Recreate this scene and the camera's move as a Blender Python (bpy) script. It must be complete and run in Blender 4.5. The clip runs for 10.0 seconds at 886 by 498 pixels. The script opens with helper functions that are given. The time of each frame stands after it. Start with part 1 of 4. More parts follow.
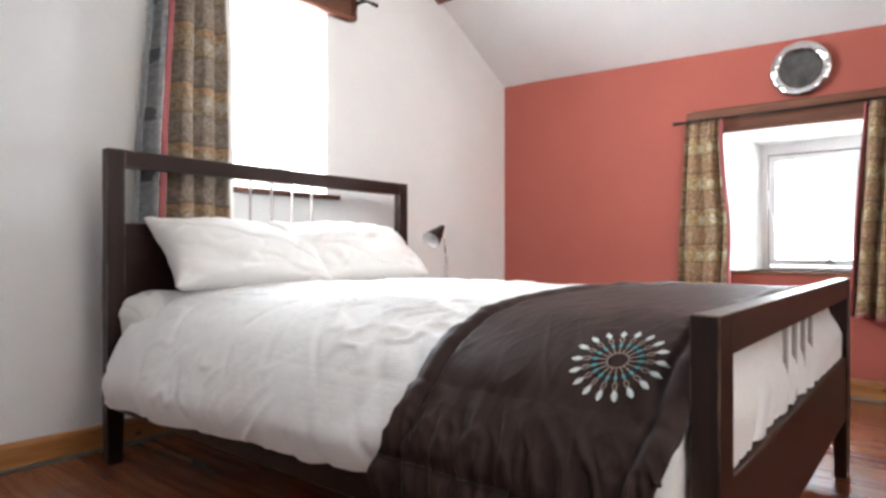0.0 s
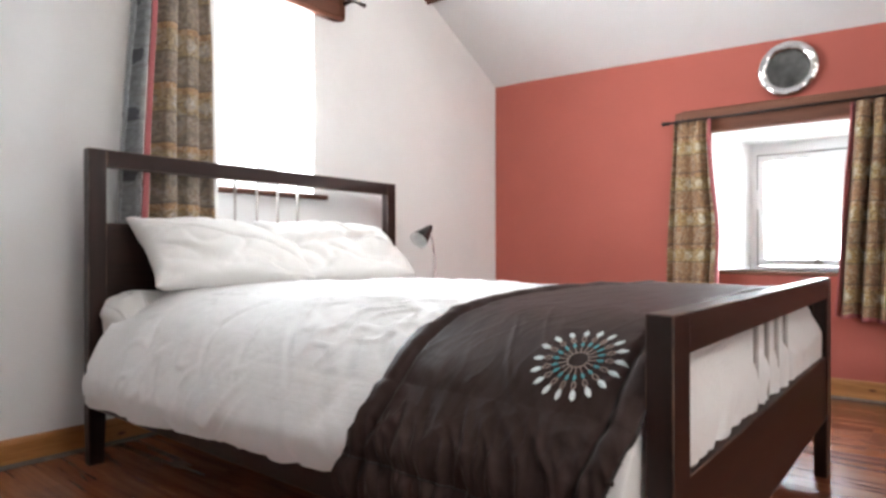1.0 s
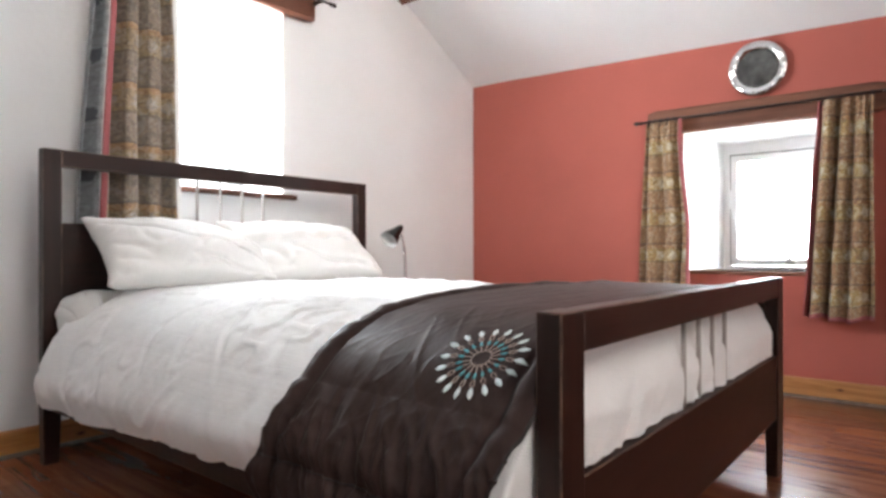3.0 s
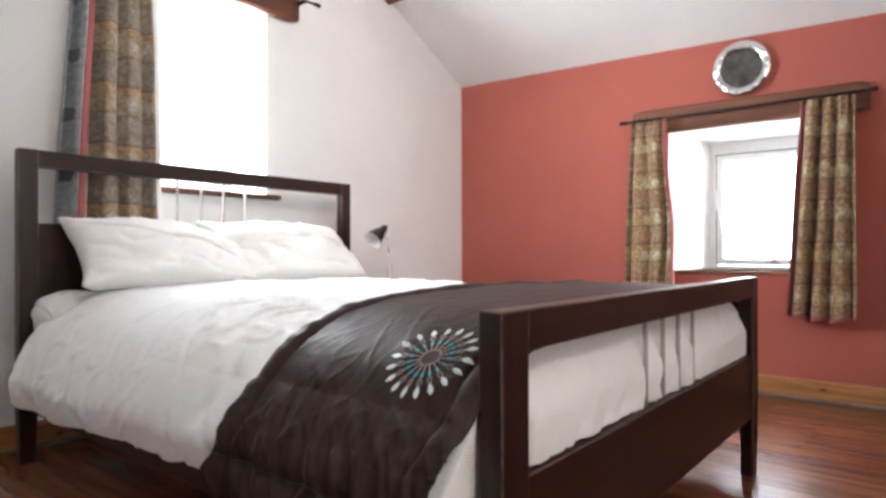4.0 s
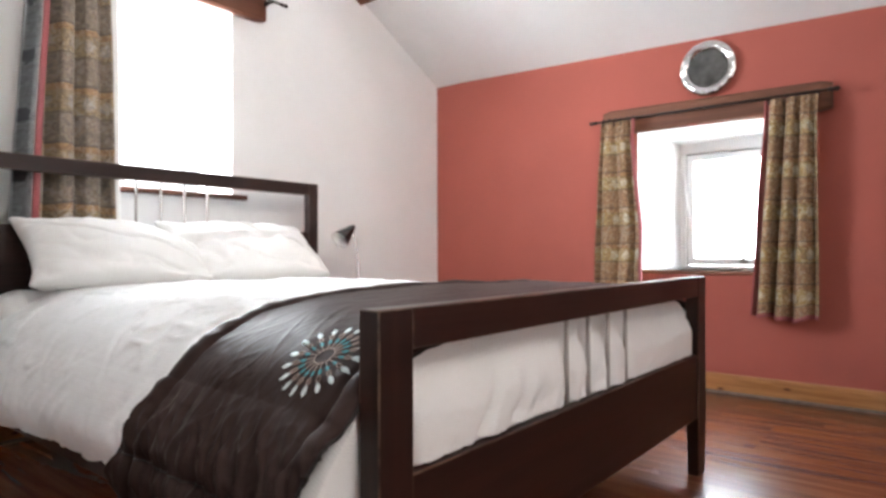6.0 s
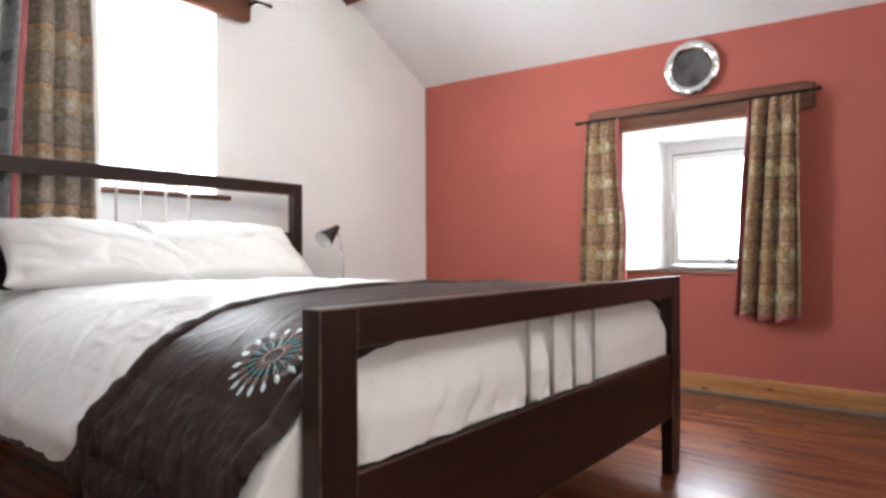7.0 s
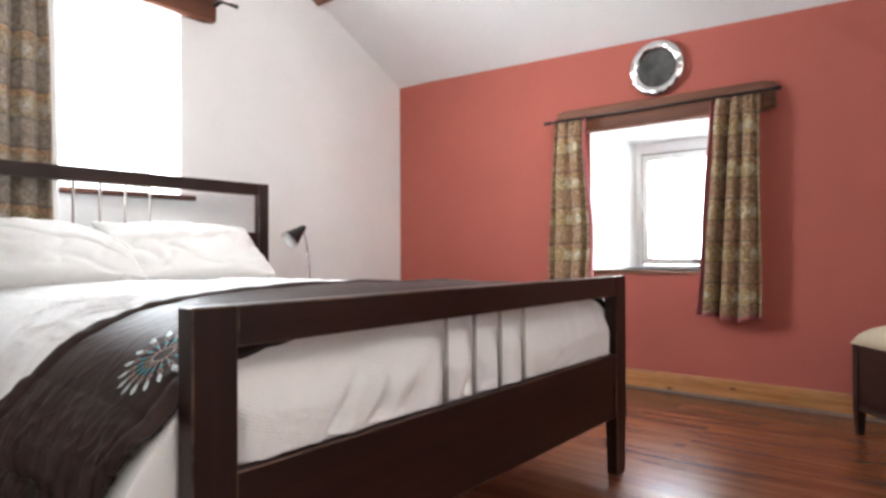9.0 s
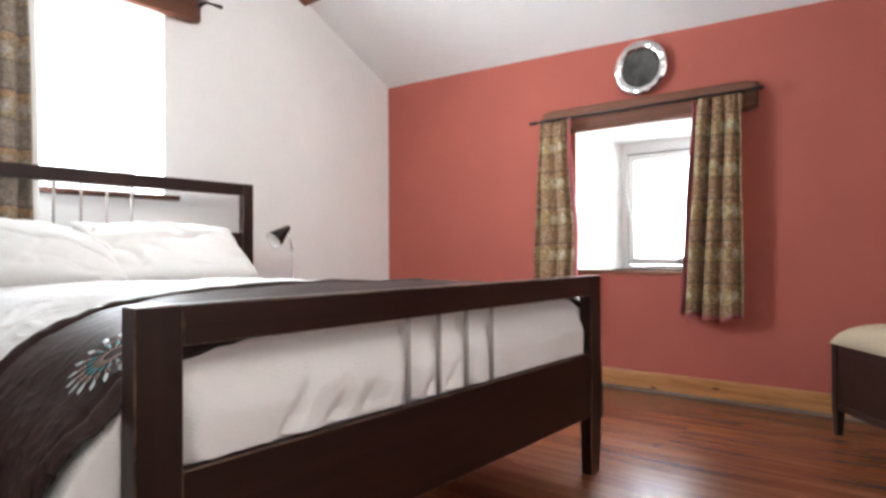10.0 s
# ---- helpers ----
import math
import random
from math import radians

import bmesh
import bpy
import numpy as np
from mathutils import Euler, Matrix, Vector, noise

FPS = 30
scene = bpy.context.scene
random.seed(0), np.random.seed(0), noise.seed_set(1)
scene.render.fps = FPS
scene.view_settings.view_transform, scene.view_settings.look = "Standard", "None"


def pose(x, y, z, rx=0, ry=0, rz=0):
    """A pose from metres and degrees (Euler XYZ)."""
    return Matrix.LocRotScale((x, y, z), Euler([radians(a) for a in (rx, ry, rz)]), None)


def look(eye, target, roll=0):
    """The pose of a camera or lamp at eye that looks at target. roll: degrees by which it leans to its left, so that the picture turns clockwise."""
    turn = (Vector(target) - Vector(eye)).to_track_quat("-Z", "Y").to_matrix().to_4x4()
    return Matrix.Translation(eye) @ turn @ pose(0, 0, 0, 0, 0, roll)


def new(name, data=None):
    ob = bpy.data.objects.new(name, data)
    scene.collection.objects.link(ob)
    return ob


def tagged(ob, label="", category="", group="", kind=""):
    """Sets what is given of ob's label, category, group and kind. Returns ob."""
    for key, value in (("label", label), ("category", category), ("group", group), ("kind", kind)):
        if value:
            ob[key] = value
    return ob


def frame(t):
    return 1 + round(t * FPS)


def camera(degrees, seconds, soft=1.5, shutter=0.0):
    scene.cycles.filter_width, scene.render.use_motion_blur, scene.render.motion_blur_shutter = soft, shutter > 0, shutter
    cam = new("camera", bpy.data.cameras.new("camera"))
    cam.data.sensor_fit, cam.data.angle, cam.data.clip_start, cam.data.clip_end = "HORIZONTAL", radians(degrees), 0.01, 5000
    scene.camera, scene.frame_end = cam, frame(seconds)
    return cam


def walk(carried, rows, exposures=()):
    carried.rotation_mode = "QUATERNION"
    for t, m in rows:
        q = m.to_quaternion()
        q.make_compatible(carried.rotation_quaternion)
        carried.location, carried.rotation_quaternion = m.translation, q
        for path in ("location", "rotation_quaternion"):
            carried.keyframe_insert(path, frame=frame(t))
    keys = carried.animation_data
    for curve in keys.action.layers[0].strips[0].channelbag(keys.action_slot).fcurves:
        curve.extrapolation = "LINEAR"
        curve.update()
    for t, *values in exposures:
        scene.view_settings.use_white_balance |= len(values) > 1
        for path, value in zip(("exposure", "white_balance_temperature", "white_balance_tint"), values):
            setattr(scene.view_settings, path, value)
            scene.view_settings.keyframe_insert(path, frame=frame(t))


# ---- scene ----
cam = camera(71.17, 10.0, soft=3.0)
# The camera slides along a straight rail: start, end, and yaw, pitch, roll at both.
START, END = Vector((0.2588, -0.9659, 0.7767)), Vector((0.9381, -0.4242, 0.7593))
TURN_A, TURN_B = (39.0906, 0.1398, 0.0143), (39.1374, 0.3842, 0.2731)
SLIDE = [
    (0.0, 0.0000),
    (0.5, 0.0358),
    (1.0, 0.0780),
    (1.5, 0.1216),
    (2.0, 0.1696),
    (2.5, 0.2198),
    (4.0, 0.3698),
    (4.5, 0.4244),
    (5.0, 0.4788),
    (5.5, 0.5304),
    (7.0, 0.6808),
    (7.5, 0.7354),
    (8.0, 0.7897),
    (8.5, 0.8443),
    (9.0, 0.8998),
    (9.5, 0.9530),
    (10.0, 1.0000),
]


def rail(k):
    p = START.lerp(END, k)
    yaw, pitch, roll = (a + (b - a) * k for a, b in zip(TURN_A, TURN_B))
    return pose(*p, 90 + pitch, roll, yaw)


walk(cam, [(t, rail(k)) for t, k in SLIDE], exposures=[(0.0, 0.46), (10.0, 0.42)])

# ---- light ----
XW, YR = -2.303, 2.918            # inner faces of the gable wall and of the red wall
XE, YS = 3.3, -1.72               # the walls behind the camera
EAVES, SLOPE, RIDGE = 1.995, 0.54, 0.60
W1 = (0.36, 1.20, 1.07, 2.06)     # gable window: y0, y1, z0, z1
W2 = (-0.765, 0.05, 0.655, 1.475) # red wall's window: x0, x1, z0, z1

world = bpy.data.worlds.new("sky")
scene.world = world
world.use_nodes = True
wn = world.node_tree.nodes
sky = wn.new("ShaderNodeTexSky")
sky.sky_type, sky.sun_disc = "NISHITA", False
sky.sun_elevation, sky.sun_rotation = radians(38), radians(-110)
world.node_tree.links.new(sky.outputs[0], wn["Background"].inputs[0])
wn["Background"].inputs[1].default_value = 0.15

sun = new("sun", bpy.data.lights.new("sun", "SUN"))
sun.data.energy, sun.data.angle, sun.data.color = 1.0, radians(12), (1.0, 0.96, 0.9)
sun.matrix_world = look((0, 0, 10), (6.5, -2.4, 4.6))


def window_light(name, eye, target, w, h, watts, color):
    ob = new(name, bpy.data.lights.new(name, "AREA"))
    ob.data.shape, ob.data.size, ob.data.size_y = "RECTANGLE", w, h
    ob.data.energy, ob.data.color = watts, color
    ob.matrix_world = look(eye, target)
    return ob


window_light("skylight_gable", (XW - 0.27, 0.78, 1.565), (XW + 1, 0.78, 1.565), 0.78, 0.93, 78, (0.88, 0.945, 1.0))
window_light("skylight_red_wall", (-0.36, YR + 0.50, 1.06), (-0.36, YR - 1, 1.03), 0.50, 0.68, 62, (0.88, 0.945, 1.0))



def ceiling_spot(eye, target, watts):
    ob = new("spot_bulb", bpy.data.lights.new("spot_bulb", "SPOT"))
    ob.data.energy, ob.data.color, ob.data.shadow_soft_size = watts, (1.0, 0.925, 0.865), 0.45
    ob.data.spot_size, ob.data.spot_blend = radians(78), 1.0
    ob.matrix_world = look(eye, target)


# unseen, assumed light bar under the slope; heads turned to brighten bed and gable
BAR_Y = -0.30
SPOTS = [((0.9, BAR_Y, 2.50), (-2.15, 2.35, 2.15), 205), ((1.5, BAR_Y, 2.50), (-1.5, 0.5, 0.6), 46), ((2.1, BAR_Y, 2.50), (-1.5, -0.05, 0.6), 58)]
for eye, target, watts in SPOTS:
    ceiling_spot(eye, target, watts)

W3 = (0.15, 1.35, 0.95, 2.05)     # window added in the unseen opposite gable, behind the camera: y0, y1, z0, z1
# added warm fill for the bed's foot, placed in that assumed opening
window_light("fill_east", (XE + 0.06, 0.75, 1.50), (XE - 1, 0.75, 1.40), 1.1, 1.0, 8.0, (1.0, 0.73, 0.57))

# ---- materials ----


def material(name, rough=0.5, metal=0.0):
    m = bpy.data.materials.new(name)
    m.use_nodes = True
    b = m.node_tree.nodes["Principled BSDF"]
    b.inputs["Roughness"].default_value, b.inputs["Metallic"].default_value = rough, metal
    return m, m.node_tree.nodes, m.node_tree.links, b


def coords(nodes, links, kind="Object", scale=(1, 1, 1), rot=(0, 0, 0)):
    tc, mp = nodes.new("ShaderNodeTexCoord"), nodes.new("ShaderNodeMapping")
    mp.inputs["Scale"].default_value = scale
    mp.inputs["Rotation"].default_value = rot
    links.new(tc.outputs[kind], mp.inputs[0])
    return mp.outputs[0]


def noise_tex(nodes, links, vec, scale, detail=4.0, rough=0.55, distort=0.0):
    n = nodes.new("ShaderNodeTexNoise")
    n.inputs["Scale"].default_value, n.inputs["Detail"].default_value = scale, detail
    n.inputs["Roughness"].default_value, n.inputs["Distortion"].default_value = rough, distort
    links.new(vec, n.inputs["Vector"])
    return n.outputs["Fac"]


def ramp(nodes, links, fac, stops):
    r = nodes.new("ShaderNodeValToRGB")
    while len(r.color_ramp.elements) < len(stops):
        r.color_ramp.elements.new(0.5)
    for e, (p, c) in zip(r.color_ramp.elements, stops):
        e.position, e.color = p, (*c, 1)
    links.new(fac, r.inputs[0])
    return r.outputs[0]


def mix(nodes, links, fac, a, b, mode="MIX"):
    m = nodes.new("ShaderNodeMix")
    m.data_type, m.blend_type = "RGBA", mode
    for sock, v in ((m.inputs[0], fac), (m.inputs[6], a), (m.inputs[7], b)):
        if isinstance(v, (int, float)):
            sock.default_value = v
        elif isinstance(v, tuple):
            sock.default_value = (*v, 1)
        else:
            links.new(v, sock)
    return m.outputs[2]


def mathn(nodes, links, op, a, b=0.0):
    m = nodes.new("ShaderNodeMath")
    m.operation = op
    for sock, v in ((m.inputs[0], a), (m.inputs[1], b)):
        if isinstance(v, (int, float)):
            sock.default_value = v
        else:
            links.new(v, sock)
    return m.outputs[0]


def bump(nodes, links, bsdf, height, strength, distance, under=None):
    b = nodes.new("ShaderNodeBump")
    b.inputs["Strength"].default_value, b.inputs["Distance"].default_value = strength, distance
    links.new(height, b.inputs["Height"])
    if under is not None:
        links.new(under, b.inputs["Normal"])
    links.new(b.outputs[0], bsdf.inputs["Normal"])
    return b.outputs[0]


def plaster(name, color, rough=0.85, vary=0.05):
    m, n, l, b = material(name, rough)
    v = coords(n, l)
    big, fine = noise_tex(n, l, v, 1.7, 3), noise_tex(n, l, v, 60, 5)
    dark = tuple(c * (1 - vary) for c in color)
    light = tuple(min(1, c * (1 + vary * 0.5)) for c in color)
    l.new(ramp(n, l, big, [(0.3, dark), (0.7, light)]), b.inputs["Base Color"])
    k = bump(n, l, b, noise_tex(n, l, v, 4.5, 3), 0.35, 0.02)
    bump(n, l, b, fine, 0.25, 0.002, k)
    return m


def wood(name, dark, mid, light, axis, rough=0.4, grain=22.0, coat=0.0, lump=0.15):
    """Wood whose grain runs along axis (0, 1 or 2)."""
    m, n, l, b = material(name, rough)
    sc = [1.0, 1.0, 1.0]
    sc[axis] = 0.06
    v = coords(n, l, "Object", sc)
    info = n.new("ShaderNodeObjectInfo")
    off = n.new("ShaderNodeVectorMath")
    off.operation = "MULTIPLY_ADD"
    l.new(info.outputs["Random"], off.inputs[0])
    off.inputs[1].default_value = (7, 11, 5)
    l.new(v, off.inputs[2])
    g = noise_tex(n, l, off.outputs[0], grain, 7, 0.6, 0.6)
    c = ramp(n, l, g, [(0.28, dark), (0.5, mid), (0.72, light)])
    wide = noise_tex(n, l, coords(n, l), 2.5, 2)
    c = mix(n, l, lump, c, ramp(n, l, wide, [(0.35, dark), (0.65, light)]))
    l.new(c, b.inputs["Base Color"])
    b.inputs["Specular IOR Level"].default_value = 0.34
    b.inputs["Coat Weight"].default_value = coat
    b.inputs["Coat Roughness"].default_value = 0.25
    bump(n, l, b, g, 0.12, 0.001)
    return m


def pine_material():
    m, n, l, b = material("pine", 0.35)
    tc = coords(n, l, "Object", (1, 1, 1))
    sep = n.new("ShaderNodeSeparateXYZ")
    l.new(tc, sep.inputs[0])
    along = mathn(n, l, "ADD", sep.outputs[0], sep.outputs[1])
    comb = n.new("ShaderNodeCombineXYZ")
    l.new(mathn(n, l, "MULTIPLY", along, 0.08), comb.inputs[0])
    l.new(sep.outputs[2], comb.inputs[1])
    g = noise_tex(n, l, comb.outputs[0], 45, 6, 0.6, 0.8)
    c = ramp(n, l, g, [(0.25, (0.25, 0.095, 0.027)), (0.5, (0.39, 0.17, 0.054)), (0.75, (0.50, 0.24, 0.085))])
    knot = n.new("ShaderNodeCombineXYZ")
    l.new(mathn(n, l, "MULTIPLY", along, 3.2), knot.inputs[0])
    l.new(mathn(n, l, "MULTIPLY", sep.outputs[2], 7.0), knot.inputs[1])
    vo = n.new("ShaderNodeTexVoronoi")
    vo.voronoi_dimensions = "2D"
    vo.inputs["Scale"].default_value = 1.0
    l.new(knot.outputs[0], vo.inputs["Vector"])
    spot = ramp(n, l, vo.outputs["Distance"], [(0.025, (1, 1, 1)), (0.075, (0, 0, 0))])
    l.new(mix(n, l, spot, c, (0.10, 0.03, 0.012)), b.inputs["Base Color"])
    b.inputs["Coat Weight"].default_value = 0.3
    return m


def laminate_material():
    m, n, l, b = material("laminate", 0.22)
    b.inputs["Specular IOR Level"].default_value = 0.36
    v = coords(n, l, "Object", (0.07, 1.0, 1.0))
    info = n.new("ShaderNodeObjectInfo")
    off = n.new("ShaderNodeVectorMath")
    off.operation = "MULTIPLY_ADD"
    l.new(info.outputs["Random"], off.inputs[0])
    off.inputs[1].default_value = (3, 17, 5)
    l.new(v, off.inputs[2])
    g = noise_tex(n, l, off.outputs[0], 26, 7, 0.62, 0.7)
    c = ramp(n, l, g, [(0.28, (0.105, 0.034, 0.017)), (0.5, (0.195, 0.069, 0.033)), (0.70, (0.275, 0.108, 0.054))])
    br = n.new("ShaderNodeTexBrick")
    br.offset, br.squash = 0.37, 1.0
    br.inputs["Scale"].default_value, br.inputs["Brick Width"].default_value = 1.0, 0.645
    br.inputs["Row Height"].default_value, br.inputs["Mortar Size"].default_value = 0.0633, 0.0
    br.inputs["Color1"].default_value, br.inputs["Color2"].default_value = (0, 0, 0, 1), (1, 1, 1, 1)
    br.inputs["Mortar"].default_value = (0, 0, 0, 1)
    shift = n.new("ShaderNodeVectorMath")
    shift.operation = "MULTIPLY_ADD"
    l.new(info.outputs["Random"], shift.inputs[0])
    shift.inputs[1].default_value = (5.1, 0.0, 0.0)
    l.new(coords(n, l), shift.inputs[2])
    l.new(shift.outputs[0], br.inputs["Vector"])
    tone = ramp(n, l, br.outputs["Color"], [(0.0, (0.80, 0.77, 0.75)), (1.0, (1.10, 1.09, 1.08))])
    l.new(mix(n, l, 0.85, c, tone, "MULTIPLY"), b.inputs["Base Color"])
    rg = mathn(n, l, "MULTIPLY_ADD", noise_tex(n, l, coords(n, l), 5, 4), 0.12)
    rg.node.inputs[2].default_value = 0.17
    l.new(rg, b.inputs["Roughness"])
    bump(n, l, b, noise_tex(n, l, coords(n, l), 3, 2), 0.05, 0.002)
    return m


def bedlinen(name, color, weave_scale=0.0, weave=0.0):
    """White cotton, with a small waffle weave laid along the cloth if weave is given."""
    m, n, l, b = material(name, 0.9)
    v = coords(n, l)
    k = bump(n, l, b, noise_tex(n, l, v, 11, 5, 0.55, 0.6), 0.22, 0.010)
    cr = mathn(n, l, "ABSOLUTE", mathn(n, l, "SUBTRACT", noise_tex(n, l, coords(n, l, "Object", (1.0, 1.3, 0.8)), 13, 3, 0.5, 1.2), 0.5))
    k = bump(n, l, b, mathn(n, l, "MINIMUM", mathn(n, l, "MULTIPLY", cr, 7.0), 1.0), 0.09, 0.005, k)
    if weave:
        uv = n.new("ShaderNodeTexCoord").outputs["UV"]
        waves = []
        for way in ("X", "Y"):
            w = n.new("ShaderNodeTexWave")
            w.wave_type, w.bands_direction = "BANDS", way
            w.inputs["Scale"].default_value, w.inputs["Distortion"].default_value = weave_scale, 0.6
            w.inputs["Detail Scale"].default_value = 2.0
            l.new(uv, w.inputs["Vector"])
            waves.append(w.outputs["Fac"])
        bump(n, l, b, mathn(n, l, "MULTIPLY", waves[0], waves[1]), weave, 0.0016, k)
    l.new(ramp(n, l, noise_tex(n, l, v, 6, 3), [(0.3, tuple(c * 0.96 for c in color)), (0.7, color)]), b.inputs["Base Color"])
    b.inputs["Sheen Weight"].default_value = 0.15
    return m


def satin_material():
    m, n, l, b = material("brown_satin", 0.56)
    v = coords(n, l)
    f = noise_tex(n, l, coords(n, l, "Object", (3.0, 1.0, 0.8)), 7, 4, 0.55, 0.8)
    l.new(ramp(n, l, f, [(0.3, (0.030, 0.0180, 0.0160)), (0.7, (0.047, 0.0290, 0.0260))]), b.inputs["Base Color"])
    k = bump(n, l, b, f, 0.08, 0.010)
    k = bump(n, l, b, noise_tex(n, l, coords(n, l, "Object", (3.0, 1.5, 1.0)), 22, 3, 0.5, 0.5), 0.08, 0.005, k)
    # sharp puckers in the quilted cloth
    pk = mathn(n, l, "ABSOLUTE", mathn(n, l, "SUBTRACT", noise_tex(n, l, coords(n, l, "Object", (2.6, 1.0, 1.0)), 9, 2, 0.5, 1.0), 0.5))
    pk = mathn(n, l, "MINIMUM", mathn(n, l, "MULTIPLY", pk, 6.0), 1.0)
    k = bump(n, l, b, pk, 0.12, 0.006, k)
    bump(n, l, b, noise_tex(n, l, v, 420, 2), 0.10, 0.0005, k)
    b.inputs["Sheen Weight"].default_value, b.inputs["Sheen Roughness"].default_value = 0.03, 0.35
    b.inputs["Sheen Tint"].default_value = (0.80, 0.58, 0.52, 1)
    b.inputs["Specular IOR Level"].default_value = 0.10
    b.inputs["Specular Tint"].default_value = (0.95, 0.96, 1.0, 1)
    return m


def tapestry(name, ground, gold, rust, pale, dark, cell=0.14, busy=1.0):
    """Woven curtain cloth: rows of plain and of figured squares with dark lines between; UV in metres."""
    m, n, l, b = material(name, 0.9)
    tc = n.new("ShaderNodeTexCoord")
    sep = n.new("ShaderNodeSeparateXYZ")
    l.new(tc.outputs["UV"], sep.inputs[0])
    u = mathn(n, l, "DIVIDE", sep.outputs[0], cell)
    w = mathn(n, l, "DIVIDE", sep.outputs[1], cell)
    fu, fw = mathn(n, l, "FRACT", u), mathn(n, l, "FRACT", w)
    row = mathn(n, l, "MODULO", mathn(n, l, "FLOOR", w), 2.0)
    figured = mathn(n, l, "ABSOLUTE", row)
    uvw = tc.outputs["UV"]
    mottled = noise_tex(n, l, uvw, 38, 4, 0.6, 0.5)
    plain = ramp(n, l, mottled, [(0.3, tuple(c * 0.6 for c in ground)), (0.7, tuple(c * 1.25 for c in ground))])
    fig = ramp(n, l, mottled, [(0.32, tuple(c * 0.55 for c in gold)), (0.5, gold), (0.7, tuple(c * 1.2 for c in ground))])
    # pale figure in the middle of a square, rust border along its top
    du, dw = mathn(n, l, "SUBTRACT", fu, 0.5), mathn(n, l, "SUBTRACT", fw, 0.42)
    rad = mathn(n, l, "ADD", mathn(n, l, "MULTIPLY", du, du), mathn(n, l, "MULTIPLY", dw, dw))
    rad = mathn(n, l, "ADD", rad, mathn(n, l, "MULTIPLY", mathn(n, l, "SUBTRACT", noise_tex(n, l, uvw, 55, 2), 0.5), 0.16))
    blob = mathn(n, l, "LESS_THAN", rad, 0.055)
    fig = mix(n, l, mathn(n, l, "MULTIPLY", blob, 0.85), fig, pale)
    top = mathn(n, l, "GREATER_THAN", fw, 0.78)
    fig = mix(n, l, mathn(n, l, "MULTIPLY", top, 0.7), fig, rust)
    small = noise_tex(n, l, uvw, 30, 2, 0.5, 1.6)
    motif = ramp(n, l, small, [(0.38, dark), (0.45, ground), (0.54, gold), (0.61, pale)])
    fig = mix(n, l, 0.5 * busy, fig, motif)
    plain = mix(n, l, 0.3 * busy, plain, motif)
    c = mix(n, l, figured, plain, fig)
    line = mathn(n, l, "LESS_THAN", fw, 0.07)
    side = mathn(n, l, "LESS_THAN", fu, 0.05)
    edge = mathn(n, l, "MAXIMUM", line, mathn(n, l, "MULTIPLY", side, 0.25))
    c = mix(n, l, mathn(n, l, "MULTIPLY", edge, 0.6), c, dark)
    l.new(c, b.inputs["Base Color"])
    bump(n, l, b, noise_tex(n, l, uvw, 500, 2), 0.3, 0.001)
    b.inputs["Sheen Weight"].default_value = 0.1
    return m


def plain(name, color, rough=0.5, metal=0.0, vary=0.08, scale=30.0, relief=0.1):
    m, n, l, b = material(name, rough, metal)
    v = coords(n, l)
    f = noise_tex(n, l, v, scale, 4)
    l.new(ramp(n, l, f, [(0.3, tuple(c * (1 - vary) for c in color)), (0.7, tuple(min(1, c * (1 + vary)) for c in color))]), b.inputs["Base Color"])
    bump(n, l, b, f, relief, 0.001)
    return m


WHITE = plaster("white_plaster", (0.79, 0.80, 0.80))
RED = plaster("terracotta_paint", (0.392, 0.097, 0.072), 0.8, 0.06)
CEIL = plaster("ceiling_paint", (0.78, 0.785, 0.78))
BEAM = wood("stained_beam", (0.045, 0.014, 0.008), (0.10, 0.033, 0.018), (0.17, 0.065, 0.036), 1, 0.55, 14, 0.0)
BEAM_X = wood("stained_beam_along", (0.075, 0.028, 0.016), (0.155, 0.060, 0.034), (0.24, 0.105, 0.062), 0, 0.55, 14, 0.0)
WENGE = wood("wenge_along", (0.0078, 0.0024, 0.0017), (0.0160, 0.0049, 0.0034), (0.0275, 0.0090, 0.0062), 0, 0.40, 30, 0.10)
WENGE_Y = wood("wenge_across", (0.0078, 0.0024, 0.0017), (0.0160, 0.0049, 0.0034), (0.0275, 0.0090, 0.0062), 1, 0.40, 30, 0.10)
WENGE_Z = wood("wenge_upright", (0.0078, 0.0024, 0.0017), (0.0160, 0.0049, 0.0034), (0.0275, 0.0090, 0.0062), 2, 0.40, 30, 0.10)
PINE = pine_material()


def worn_edge_material():
    m, n, l, b = material("worn_wenge_edge", 0.5)
    f = noise_tex(n, l, coords(n, l), 9, 5, 0.65)
    l.new(ramp(n, l, f, [(0.42, (0.022, 0.010, 0.0075)), (0.60, (0.13, 0.075, 0.05))]), b.inputs["Base Color"])
    return m


WORN = worn_edge_material()
LAMINATE = laminate_material()
LINEN = bedlinen("waffle_cotton", (0.83, 0.83, 0.825), 40, 0.36)
PERCALE = bedlinen("smooth_cotton", (0.76, 0.755, 0.735))
SATIN = satin_material()
PIPING = plain("satin_edge", (0.014, 0.009, 0.0085), 0.6, 0, 0.2, 60, 0.3)
SILVER = plain("silver_thread", (0.62, 0.70, 0.70), 0.45, 0, 0.12, 300, 0.4)
TEAL = plain("teal_thread", (0.08, 0.36, 0.40), 0.5, 0, 0.15, 300, 0.4)
COPPER = plain("copper_thread", (0.40, 0.29, 0.25), 0.5, 0, 0.15, 300, 0.4)
NICKEL = plain("brushed_nickel", (0.42, 0.395, 0.375), 0.70, 0.0, 0.05, 200, 0.05)
NICKEL.node_tree.nodes["Principled BSDF"].inputs["Specular IOR Level"].default_value = 0.2
